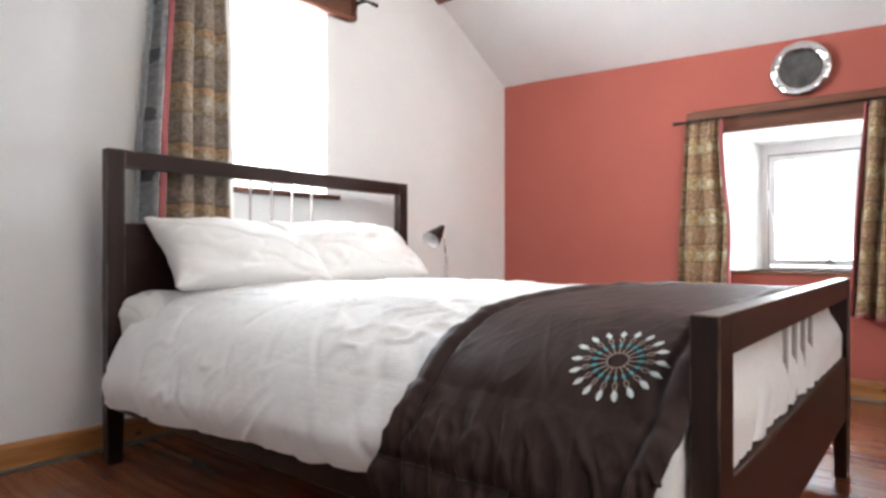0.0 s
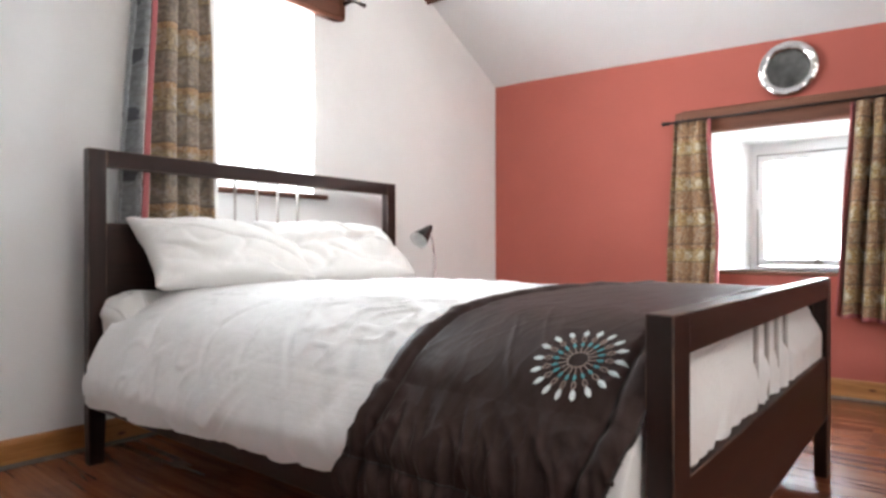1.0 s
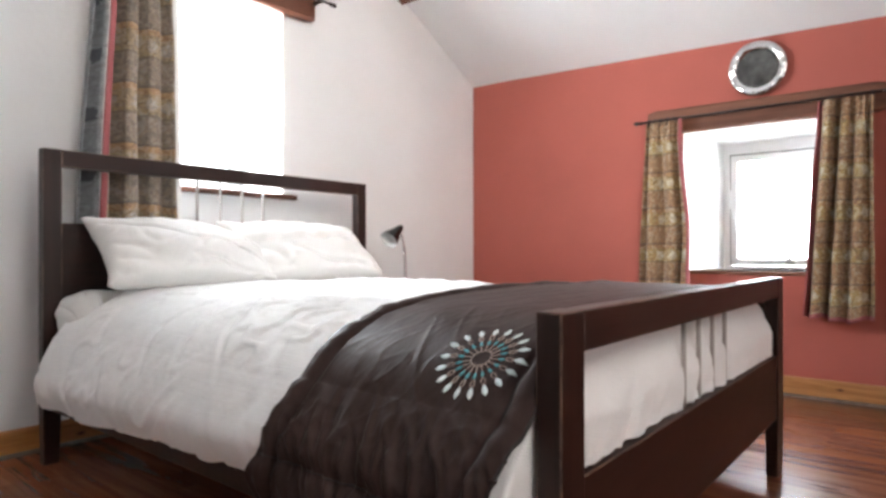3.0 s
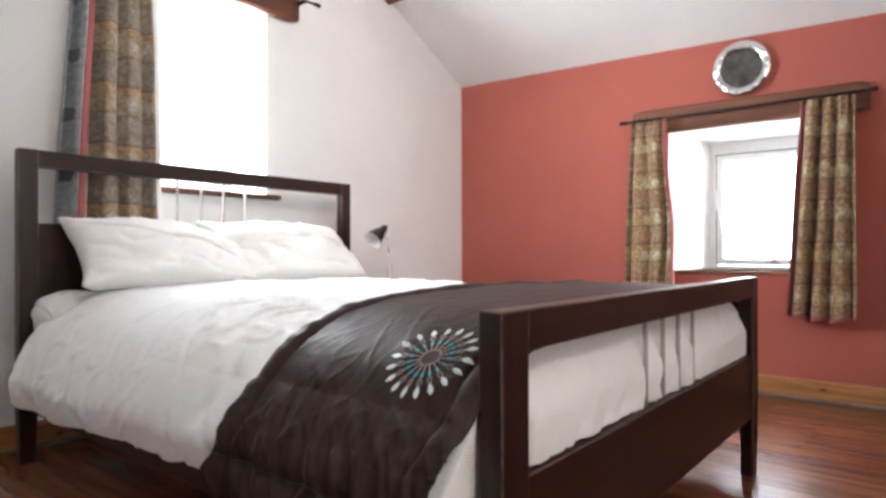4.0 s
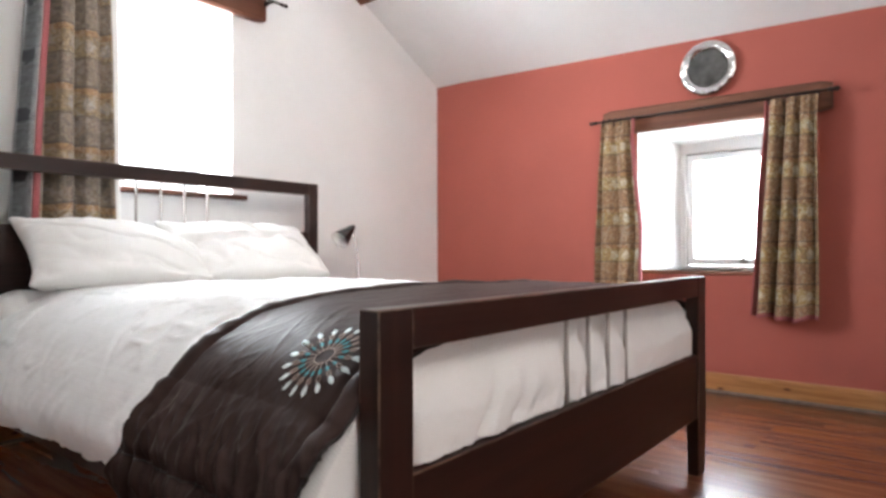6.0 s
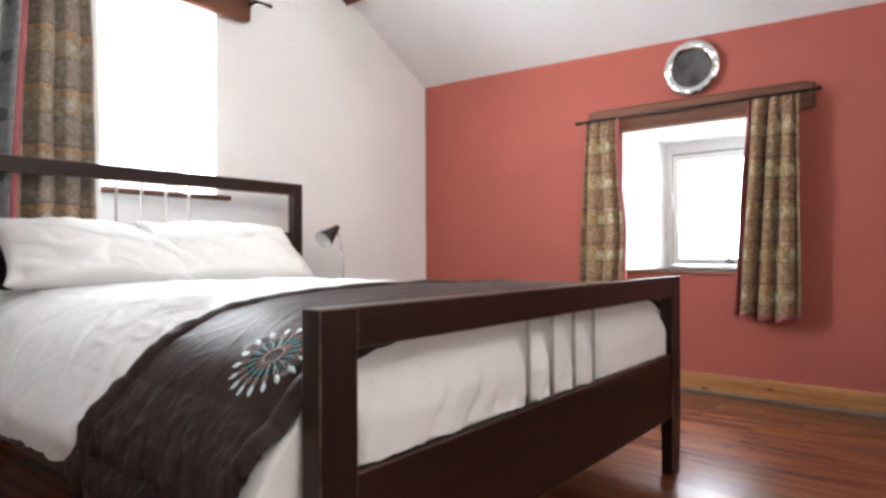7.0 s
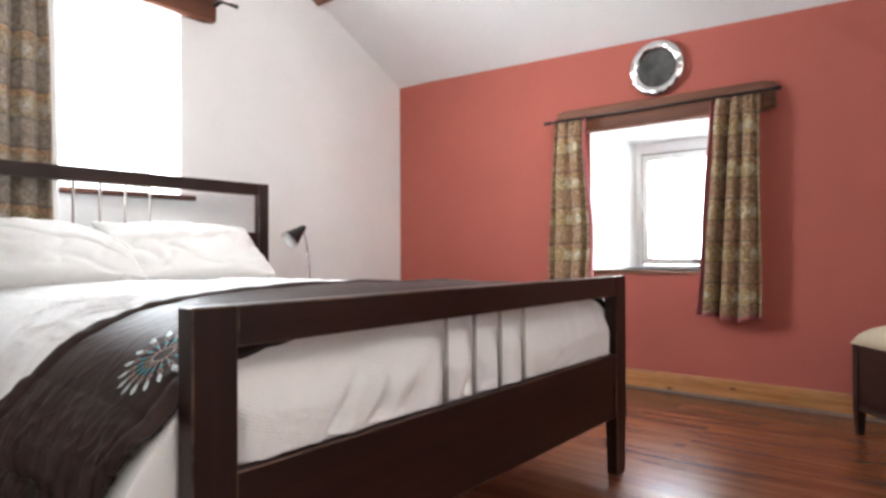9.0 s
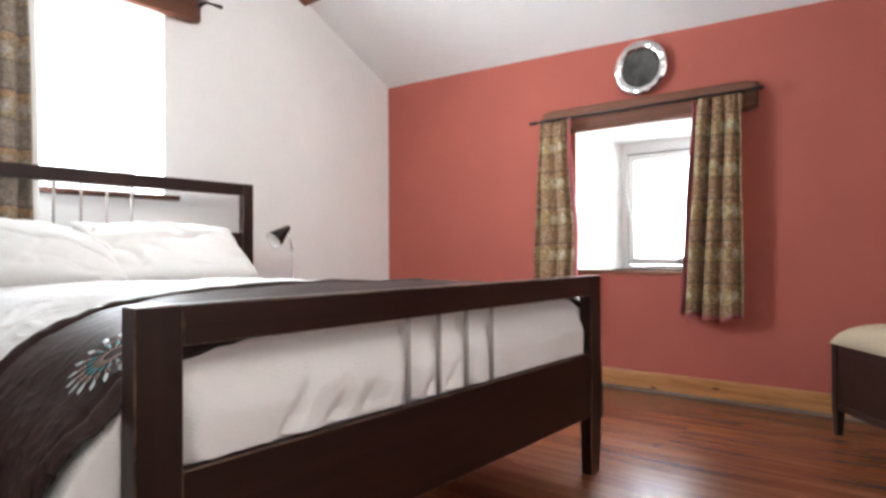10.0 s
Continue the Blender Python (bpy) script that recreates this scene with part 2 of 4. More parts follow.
CHROME = plain("chrome", (0.75, 0.75, 0.76), 0.12, 1.0, 0.03, 20, 0.02)
# silver darkened to paint the dim room reflected in the plate's centre
DARKPLATE = plain("silver_dark_reflection", (0.150, 0.147, 0.140), 0.07, 1.0, 0.5, 14, 0.3)
PLATE = plain("polished_plate", (0.72, 0.72, 0.72), 0.06, 1.0, 0.05, 18, 0.3)
BLACK = plain("black_enamel", (0.012, 0.012, 0.013), 0.25, 0, 0.1, 40, 0.02)
SHADE_IN = plain("shade_lining", (0.75, 0.75, 0.74), 0.4, 0, 0.03, 40, 0.02)
IRON = plain("dark_iron", (0.035, 0.026, 0.024), 0.45, 0.6, 0.2, 60, 0.1)
UPVC = plain("white_upvc", (0.80, 0.81, 0.82), 0.35, 0, 0.02, 10, 0.02)
SEAL = plain("grey_seal", (0.10, 0.11, 0.11), 0.7, 0, 0.1, 40, 0.05)
CREAM = plain("cream_upholstery", (0.52, 0.44, 0.31), 0.9, 0, 0.08, 160, 0.35)
REDTRIM = plain("red_binding", (0.32, 0.085, 0.09), 0.8, 0, 0.15, 90, 0.25)
GAP = plain("grey_sealing_strip", (0.14, 0.12, 0.105), 0.8, 0, 0.25, 25, 0.2)
CURTAIN_A = tapestry("tapestry_cloth", (0.225, 0.185, 0.15), (0.33, 0.24, 0.12), (0.46, 0.23, 0.085), (0.42, 0.40, 0.37), (0.09, 0.075, 0.07), 0.125, 1.0)
CURTAIN_B = tapestry("tapestry_border", (0.29, 0.31, 0.32), (0.30, 0.32, 0.33), (0.29, 0.31, 0.32), (0.06, 0.06, 0.08), (0.24, 0.24, 0.24), 0.12, 0.15)
CURTAIN_C = tapestry("tapestry_cloth_warm", (0.29, 0.165, 0.092), (0.36, 0.255, 0.100), (0.30, 0.135, 0.075), (0.60, 0.57, 0.46), (0.065, 0.054, 0.050), 0.105, 0.9)

glass, gn, gl, gb = material("window_glass", 0.02)
gb.inputs["Transmission Weight"].default_value, gb.inputs["IOR"].default_value = 1.0, 1.45
GLASS = glass

# ---- building helpers ----


def mesh_from(bm, name, mat, smooth=False):
    me = bpy.data.meshes.new(name)
    bm.normal_update()
    bm.to_mesh(me)
    bm.free()
    me.materials.append(mat)
    if smooth:
        me.polygons.foreach_set("use_smooth", [True] * len(me.polygons))
    return me


def part(name, bm, mat, parent=None, label="", smooth=False):
    ob = new(name, mesh_from(bm, name, mat, smooth))
    if parent is not None:
        ob.parent = parent
    if label:
        ob["label"] = label
    return ob


def thing(name, label, category, group="", kind="", at=(0, 0, 0)):
    ob = new(name)
    ob.empty_display_size = 0.1
    ob.location = at
    return tagged(ob, label, category, group, kind)


def box(x0, x1, y0, y1, z0, z1, r=0.004, seg=2, bm=None):
    bm = bm or bmesh.new()
    vs = bmesh.ops.create_cube(bm, size=1.0)["verts"]
    for v in vs:
        v.co = Vector(((x0 + x1) / 2 + v.co.x * (x1 - x0), (y0 + y1) / 2 + v.co.y * (y1 - y0), (z0 + z1) / 2 + v.co.z * (z1 - z0)))
    if r:
        es = list({e for v in vs for e in v.link_edges})
        bmesh.ops.bevel(bm, geom=es, offset=r, segments=seg, affect="EDGES", profile=0.5)
    return bm


def tube(points, radius, sides=12, bm=None, cap=True):
    """A round bar along points; radius a number or one for each point."""
    bm = bm or bmesh.new()
    pts = [Vector(p) for p in points]
    rings = []
    for i, p in enumerate(pts):
        d = (pts[min(i + 1, len(pts) - 1)] - pts[max(i - 1, 0)]).normalized()
        a = d.orthogonal().normalized() if i == 0 else (rings_a - d * rings_a.dot(d)).normalized()
        rings_a = a
        b = d.cross(a)
        r = radius[i] if isinstance(radius, (list, tuple)) else radius
        rings.append([bm.verts.new(p + r * (math.cos(q) * a + math.sin(q) * b)) for q in (2 * math.pi * k / sides for k in range(sides))])
    for r0, r1 in zip(rings, rings[1:]):
        for k in range(sides):
            bm.faces.new((r0[k], r0[(k + 1) % sides], r1[(k + 1) % sides], r1[k]))
    if cap:
        bm.faces.new(rings[0][::-1])
        bm.faces.new(rings[-1])
    return bm


def lathe(profile, sides=48, bm=None):
    """Turned about z: profile of (r, z)."""
    bm = bm or bmesh.new()
    rings = []
    for r, z in profile:
        if r < 1e-5:
            rings.append([bm.verts.new((0, 0, z))])
        else:
            rings.append([bm.verts.new((r * math.cos(2 * math.pi * k / sides), r * math.sin(2 * math.pi * k / sides), z)) for k in range(sides)])
    for a, b in zip(rings, rings[1:]):
        for k in range(sides):
            j = (k + 1) % sides
            if len(a) == 1 and len(b) > 1:
                bm.faces.new((a[0], b[k], b[j]))
            elif len(b) == 1 and len(a) > 1:
                bm.faces.new((a[k], b[0], a[j]))
            elif len(a) > 1:
                bm.faces.new((a[k], b[k], b[j], a[j]))
    bmesh.ops.recalc_face_normals(bm, faces=bm.faces)
    return bm


def place(bm, m):
    bmesh.ops.transform(bm, matrix=m, verts=bm.verts)
    return bm


def sheet(fn, us, vs, thick=0.0, uv=None, closed_rim=True):
    """A cloth over the grid us x vs; fn(u, v) gives a place. thick: a back face at that depth, with closed rims."""
    bm = bmesh.new()
    lay = bm.loops.layers.uv.new("UVMap") if uv else None
    P = [[Vector(fn(u, v)) for v in vs] for u in us]
    nu, nv = len(us), len(vs)
    F = [[bm.verts.new(p) for p in row] for row in P]
    tag = {}
    if uv:
        for i in range(nu):
            for j in range(nv):
                tag[F[i][j]] = uv(us[i], vs[j])
    B = None
    if thick:
        B = []
        for i in range(nu):
            row = []
            for j in range(nv):
                a = P[min(i + 1, nu - 1)][j] - P[max(i - 1, 0)][j]
                b = P[i][min(j + 1, nv - 1)] - P[i][max(j - 1, 0)]
                nrm = a.cross(b).normalized()
                bv = bm.verts.new(P[i][j] - nrm * thick)
                if uv:
                    tag[bv] = tag[F[i][j]]
                row.append(bv)
            B.append(row)
    for i in range(nu - 1):
        for j in range(nv - 1):
            bm.faces.new((F[i][j], F[i + 1][j], F[i + 1][j + 1], F[i][j + 1]))
            if B:
                bm.faces.new((B[i][j], B[i][j + 1], B[i + 1][j + 1], B[i + 1][j]))
    if B:
        for i in range(nu - 1):
            bm.faces.new((F[i][0], B[i][0], B[i + 1][0], F[i + 1][0]))
            bm.faces.new((F[i][-1], F[i + 1][-1], B[i + 1][-1], B[i][-1]))
        for j in range(nv - 1):
            bm.faces.new((F[0][j], F[0][j + 1], B[0][j + 1], B[0][j]))
            bm.faces.new((F[-1][j], B[-1][j], B[-1][j + 1], F[-1][j + 1]))
    if uv:
        for f in bm.faces:
            for lp in f.loops:
                lp[lay].uv = tag[lp.vert]
    return bm


def smoothstep(a, b, x):
    t = min(1.0, max(0.0, (x - a) / (b - a)))
    return t * t * (3 - 2 * t)


def spline(points, t):
    """Catmull-Rom through points; t from 0 to len - 1."""
    i = min(int(t), len(points) - 2)
    f = t - i
    p0, p1, p2, p3 = (Vector(points[min(max(k, 0), len(points) - 1)]) for k in (i - 1, i, i + 1, i + 2))
    return 0.5 * ((2 * p1) + (p2 - p0) * f + (2 * p0 - 5 * p1 + 4 * p2 - p3) * f * f + (3 * p1 - p0 - 3 * p2 + p3) * f ** 3)


def frange(a, b, n):
    return [a + (b - a) * i / (n - 1) for i in range(n)]


# ---- the room ----
THICK = 0.55


def ceil_z(y):
    return EAVES + SLOPE * (YR - y) if y > RIDGE else EAVES + SLOPE * (YR - RIDGE) - SLOPE * (RIDGE - y)


def wall_with_hole(outline, hole_in, hole_out, place3, depth):
    """A thick wall from an outline in its plane and a four-cornered hole, which may splay; place3(a, b, d) gives the world."""
    bm = bmesh.new()
    rings = {}
    for d, hole in ((0.0, hole_in), (depth, hole_out)):
        rings[d] = ([bm.verts.new(place3(a, b, d)) for a, b in outline], [bm.verts.new(place3(a, b, d)) for a, b in hole])
    for d in rings:
        o, h = rings[d]
        edges = [bm.edges.new((o[i], o[(i + 1) % len(o)])) for i in range(len(o))]
        edges += [bm.edges.new((h[i], h[(i + 1) % 4])) for i in range(4)]
        bmesh.ops.triangle_fill(bm, use_beauty=True, edges=edges)
    for k in (0, 1):
        a, b = rings[0.0][k], rings[depth][k]
        for i in range(len(a)):
            j = (i + 1) % len(a)
            bm.faces.new((a[i], a[j], b[j], b[i]))
    bmesh.ops.recalc_face_normals(bm, faces=bm.faces)
    return bm


y0, y1, z0, z1 = W1
gable = [(YS, -0.02), (YR, -0.02), (YR, EAVES), (RIDGE, ceil_z(RIDGE)), (YS, ceil_z(YS))]
bm = wall_with_hole(gable, [(y0, z0), (y1, z0), (y1, z1), (y0, z1)], [(y0 + 0.05, z0 + 0.03), (y1 - 0.05, z0 + 0.03), (y1 - 0.05, z1 - 0.03), (y0 + 0.05, z1 - 0.03)], lambda a, b, d: (XW - d, a, b), 0.45)
wall_west = tagged(part("wall_west", bm, WHITE), "white plastered gable wall with a deep window opening", "wall", kind="structure")

x0, x1, z0, z1 = W2
bm = wall_with_hole([(XW - 0.45, -0.02), (XE, -0.02), (XE, EAVES + 0.05), (XW - 0.45, EAVES + 0.05)], [(x0, z0), (x1, z0), (x1, z1), (x0, z1)], [(x0 + 0.19, z0), (x1 - 0.19, z0), (x1 - 0.19, z1 - 0.058), (x0 + 0.19, z1 - 0.058)], lambda a, b, d: (a, YR + d, b), THICK)
wall_north = tagged(part("wall_north", bm, RED), "terracotta red painted eaves wall with a deep window recess", "wall", kind="structure")
# white reveal of the recess, just proud of the masonry
bm = bmesh.new()
e = 0.004
ri = [(x0, z0), (x1, z0), (x1, z1), (x0, z1)]
ro = [(x0 + 0.19, z0), (x1 - 0.19, z0), (x1 - 0.19, z1 - 0.058), (x0 + 0.19, z1 - 0.058)]
cx, cz = (x0 + x1) / 2, (z0 + z1) / 2
inset = lambda p, q: (p[0] + math.copysign(q, cx - p[0]), p[1] + math.copysign(q, cz - p[1]))
A = [bm.verts.new((inset(p, e)[0], YR - 0.002, inset(p, e)[1])) for p in ri]
B = [bm.verts.new((inset(p, e)[0], YR + THICK, inset(p, e)[1])) for p in ro]
for i in range(4):
    bm.faces.new((A[i], B[i], B[(i + 1) % 4], A[(i + 1) % 4]))
reveal = part("window_reveal", bm, WHITE, wall_north, "white plastered reveal")

bm = box(XW - 0.45, XE + 0.2, YS - 0.2, YS, -0.02, ceil_z(YS) + 0.1, 0)
tagged(part("wall_south", bm, WHITE), "plain white plastered eaves wall", "wall", kind="structure")
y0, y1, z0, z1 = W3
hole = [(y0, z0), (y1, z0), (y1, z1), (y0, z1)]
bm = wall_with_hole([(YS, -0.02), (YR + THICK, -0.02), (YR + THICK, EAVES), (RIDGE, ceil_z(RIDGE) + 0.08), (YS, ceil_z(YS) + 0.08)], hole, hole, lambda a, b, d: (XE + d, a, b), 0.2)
tagged(part("wall_east", bm, WHITE), "unseen white plastered gable wall with an added window opening", "wall", kind="structure")

bm = bmesh.new()
for top in (0.0, 0.14):
    for ya, yb in ((YR + 0.3, RIDGE), (RIDGE, YS - 0.2)):
        za = EAVES + SLOPE * (YR - ya) if ya > RIDGE else ceil_z(ya)
        dip = 0.032 * (XE + 0.2 - XW) if ya > RIDGE else 0.0
        q = [(XW - 0.45, ya, za + top), (XE + 0.2, ya, za + top - dip), (XE + 0.2, yb, ceil_z(yb) + top), (XW - 0.45, yb, ceil_z(yb) + top)]
        bm.faces.new([bm.verts.new(p) for p in q])
tagged(part("ceiling", bm, CEIL), "white painted ceiling sloping up from the red wall", "ceiling", kind="structure")

# purlin let into the slope
ang = math.atan(SLOPE)
py = 2.165
bm = place(box(-0.02, XE - XW, -0.09, 0.09, -0.035, 0.05, 0.008), Matrix.Translation((XW, py - 0.085, ceil_z(py - 0.085))) @ Matrix.Rotation(-ang, 4, "X"))
tagged(part("ceiling_beam", bm, BEAM_X), "reddish brown stained timber purlin along the slope", "beam", kind="structure")

# skirting boards and the grey strip at their feet
def skirting(name, a, b, inward, h, label):
    a, b, inward = Vector(a), Vector(b), Vector(inward)
    d = b - a
    prof = [(0, 0), (0.018, 0), (0.018, h - 0.018), (0.014, h - 0.005), (0.008, h), (0, h)]
    bm = bmesh.new()
    ends = [[bm.verts.new(p + inward * q + Vector((0, 0, z))) for q, z in prof] for p in (a, b)]
    for i in range(len(prof)):
        j = (i + 1) % len(prof)
        bm.faces.new((ends[0][i], ends[0][j], ends[1][j], ends[1][i]))
    bm.faces.new(ends[0][::-1])
    bm.faces.new(ends[1])
    bmesh.ops.recalc_face_normals(bm, faces=bm.faces)
    return tagged(part(name, bm, PINE), label, "skirting board", kind="structure")


skirting("baseboard_north", (XW, YR - 0.001, 0.012), (XE, YR - 0.001, 0.012), (0, -1, 0), 0.092, "varnished knotty pine skirting board along the red wall")
skirting("baseboard_west", (XW + 0.001, YS, 0.012), (XW + 0.001, YR - 0.02, 0.012), (1, 0, 0), 0.088, "varnished knotty pine skirting board along the white wall")
bm = tube([(XW, YR - 0.022, 0.004), (XE, YR - 0.022, 0.004)], 0.011, 8)
tagged(part("trim_north", bm, GAP), "dark grey sealing strip at the foot of the skirting", "floor trim", kind="structure")
bm = tube([(XW + 0.024, YS, 0.004), (XW + 0.024, YR - 0.03, 0.004)], 0.011, 8)
tagged(part("trim_west", bm, GAP), "dark grey sealing strip at the foot of the skirting", "floor trim", kind="structure")

# ---- overcast brightness outside ----
haze, hn, hl, hb_ = material("white_overcast", 1.0)
hb_.inputs["Base Color"].default_value = (0.8, 0.8, 0.8, 1)
hb_.inputs["Emission Color"].default_value = (0.95, 0.98, 1.0, 1)
hb_.inputs["Emission Strength"].default_value = 3.0
tagged(part("backdrop_west", box(-9.0, -8.9, -12, 14, -3, 14, 0), haze), "bright overcast sky beyond the gable window", "sky", kind="structure")
tagged(part("backdrop_north", box(-12, 12, 9.0, 9.1, -3, 14, 0), haze), "bright overcast sky beyond the red wall's window", "sky", kind="structure")

# ---- windows ----


def window(name, label, m, w, h, f, ft, fb, s, knob):
    """A white top-hung window in its own plane: x across, z up, y outwards; m places it.
    f, ft, fb: the frame's face at the sides, top and bottom; s: the sash's; knob: the handle's place."""
    win = thing(name, label, "window", kind="structure")
    win.matrix_world = m
    fr = bmesh.new()
    box(0, w, 0, 0.06, 0, fb, 0.003, 2, fr)
    box(0, w, 0, 0.06, h - ft, h, 0.004, 2, fr)
    for a in ((0, f), (w - f, w)):
        box(a[0], a[1], 0, 0.06, fb, h - ft, 0.004, 2, fr)
    part("window_frame", fr, UPVC, win)
    gx0, gx1, gz0, gz1 = f + 0.007, w - f - 0.007, fb + 0.006, h - ft - 0.009
    sash = bmesh.new()
    for a in ((gx0, gx1, gz0, gz0 + s), (gx0, gx1, gz1 - s, gz1), (gx0, gx0 + s, gz0 + s, gz1 - s), (gx1 - s, gx1, gz0 + s, gz1 - s)):
        box(a[0], a[1], -0.010, 0.045, a[2], a[3], 0.006, 2, sash)
    sa = part("sash", sash, UPVC, win)
    seal = bmesh.new()
    for a in ((f - 0.002, w - f + 0.002, h - ft - 0.010, h - ft - 0.001), (f + 0.001, f + 0.009, fb, h - ft - 0.010), (w - f - 0.009, w - f - 0.001, fb, h - ft - 0.010)):
        box(a[0], a[1], 0.004, 0.03, a[2], a[3], 0, 1, seal)
    part("seal", seal, SEAL, win, "grey rubber seal")
    pane = part("pane", box(gx0 + s - 0.01, gx1 - s + 0.01, 0.012, 0.02, gz0 + s - 0.01, gz1 - s + 0.01, 0), GLASS, win, "clear glass pane")
    pane.visible_shadow = False
    hb = bmesh.new()
    hx = knob
    box(hx - 0.022, hx + 0.022, -0.020, -0.010, gz0 + s * 0.5 - 0.010, gz0 + s * 0.5 + 0.012, 0.003, 2, hb)
    box(hx - 0.010, hx + 0.010, -0.040, -0.018, gz0 + s * 0.5 - 0.002, gz0 + s * 0.5 + 0.030, 0.004, 2, hb)
    part("window_handle", hb, NICKEL, sa, "small grey catch")
    return win


x0, x1, z0, z1 = W2
WIN2_Y = YR + 0.37
k = 0.37 / THICK * 0.19
window("window_2", "white framed casement window at the back of the recess", Matrix.Translation((x0 + k - 0.004, WIN2_Y, z0 + 0.002)), x1 - x0 - 2 * k + 0.008, z1 - z0 - 0.037, 0.041, 0.073, 0.022, 0.040, 0.375)
sill = tagged(part("window_sill", box(x0 - 0.008, x1 + 0.008, YR - 0.014, WIN2_Y, z0 - 0.016, z0 + 0.004, 0.004), BEAM_X), "thin reddish brown timber window sill", "window sill", kind="structure")
stay = tube([(x0 + k + 0.038, WIN2_Y - 0.03, z0 + 0.49), (x0 + k + 0.048, WIN2_Y - 0.022, z0 + 0.40), (x0 + k + 0.088, WIN2_Y - 0.016, z0 + 0.20)], [0.011, 0.008, 0.004], 8)
part("casement_stay", stay, UPVC, bpy.data.objects["window_2"]).matrix_parent_inverse = Matrix.Translation((x0 + k - 0.004, WIN2_Y, z0 + 0.002)).inverted()

y0, y1, z0, z1 = W1
# unseen window and glowing backdrop, added around the east fill lamp
window("added_window", "white framed window added in the unseen opposite gable wall", Matrix.Translation((XE + 0.09, W3[1] - 0.005, W3[2] + 0.002)) @ Matrix.Rotation(radians(-90), 4, "Z"), W3[1] - W3[0] - 0.01, W3[3] - W3[2] - 0.01, 0.05, 0.05, 0.05, 0.05, 0.6)
tagged(part("backdrop_east", box(9.9, 10.0, -12, 14, -3, 14, 0), haze), "bright overcast sky beyond the added far gable window", "sky", kind="structure")
window("window_1", "white framed window in the gable, bright with daylight", Matrix.Translation((XW - 0.34, y0 + 0.01, z0 + 0.002)) @ Matrix.Rotation(radians(90), 4, "Z"), y1 - y0 - 0.02, z1 - z0 - 0.02, 0.03, 0.03, 0.03, 0.03, 0.40)
tagged(part("window_sill", box(XW - 0.14, XW + 0.035, y0 - 0.07, y1 + 0.075, z0 - 0.022, z0 + 0.004, 0.006), BEAM), "reddish brown stained timber window sill", "window sill", kind="structure")


def lintel(name, m, length, h, d, mat, label):
    """An old, slightly uneven timber; x along."""
    bm = bmesh.new()
    n = 26
    rings = []
    for i in range(n):
        x = length * i / (n - 1)
        w = 0.004 * noise.noise((x * 3, 1.3, 0.0))
        v = 0.005 * noise.noise((x * 2.2, 4.1, 2.0))
        end = 0.012 if i in (0, n - 1) else 0.0
        c = [(0, 0), (-d + w, 0), (-d + w, h), (0, h)]
        r = 0.014
        pr = [(0.0, end + v), (-d + w + r, end + v), (-d + w + end, r + end + v), (-d + w + end, h - r - end), (-d + w + r, h - end), (0.0, h - end)]
        rings.append([bm.verts.new((x, a, b)) for a, b in pr])
    for a, b in zip(rings, rings[1:]):
        for k in range(len(a)):
            j = (k + 1) % len(a)
            bm.faces.new((a[k], a[j], b[j], b[k]))
    bm.faces.new(rings[0][::-1])
    bm.faces.new(rings[-1])
    bmesh.ops.recalc_face_normals(bm, faces=bm.faces)
    return tagged(part(name, place(bm, m), mat), label, "lintel", kind="structure")


lintel("lintel_north", Matrix.Translation((-0.965, YR - 0.001, 1.468)) @ Matrix.Rotation(radians(0.5), 4, "Y"), 1.19, 0.146, 0.045, BEAM_X, "dark stained timber lintel over the recessed window")
lintel("lintel_west", Matrix.Translation((XW + 0.001, 0.12, 2.037)) @ Matrix.Rotation(radians(90), 4, "Z"), 1.27, 0.20, 0.05, BEAM, "reddish brown timber lintel over the gable window")

# ---- curtains ----


def curtain_pole(name, a, b, label, inward):
    a, b, inward = Vector(a), Vector(b), Vector(inward)
    d = (b - a).normalized()
    rod = thing(name, label, "curtain pole", at=a)
    inv = Matrix.Translation(a).inverted()
    L = (b - a).length
    part("pole", place(tube([a + d * 0.05, b - d * 0.05], 0.007, 12), inv), IRON, rod, smooth=True)
    for p, s in ((a, 1), (b, -1)):
        part("finial", place(tube([p + d * s * 0.052, p + d * s * 0.04, p + d * s * 0.03, p + d * s * 0.012, p], [0.008, 0.011, 0.0085, 0.013, 0.004], 12), inv), IRON, rod, "turned iron finial", smooth=True)
    for t in (0.10, L - 0.10):
        p = a + d * t
        part("bracket", place(tube([p - inward * 0.065, p - inward * 0.03, p], [0.014, 0.009, 0.011], 10), inv), IRON, rod, smooth=True)
    return rod


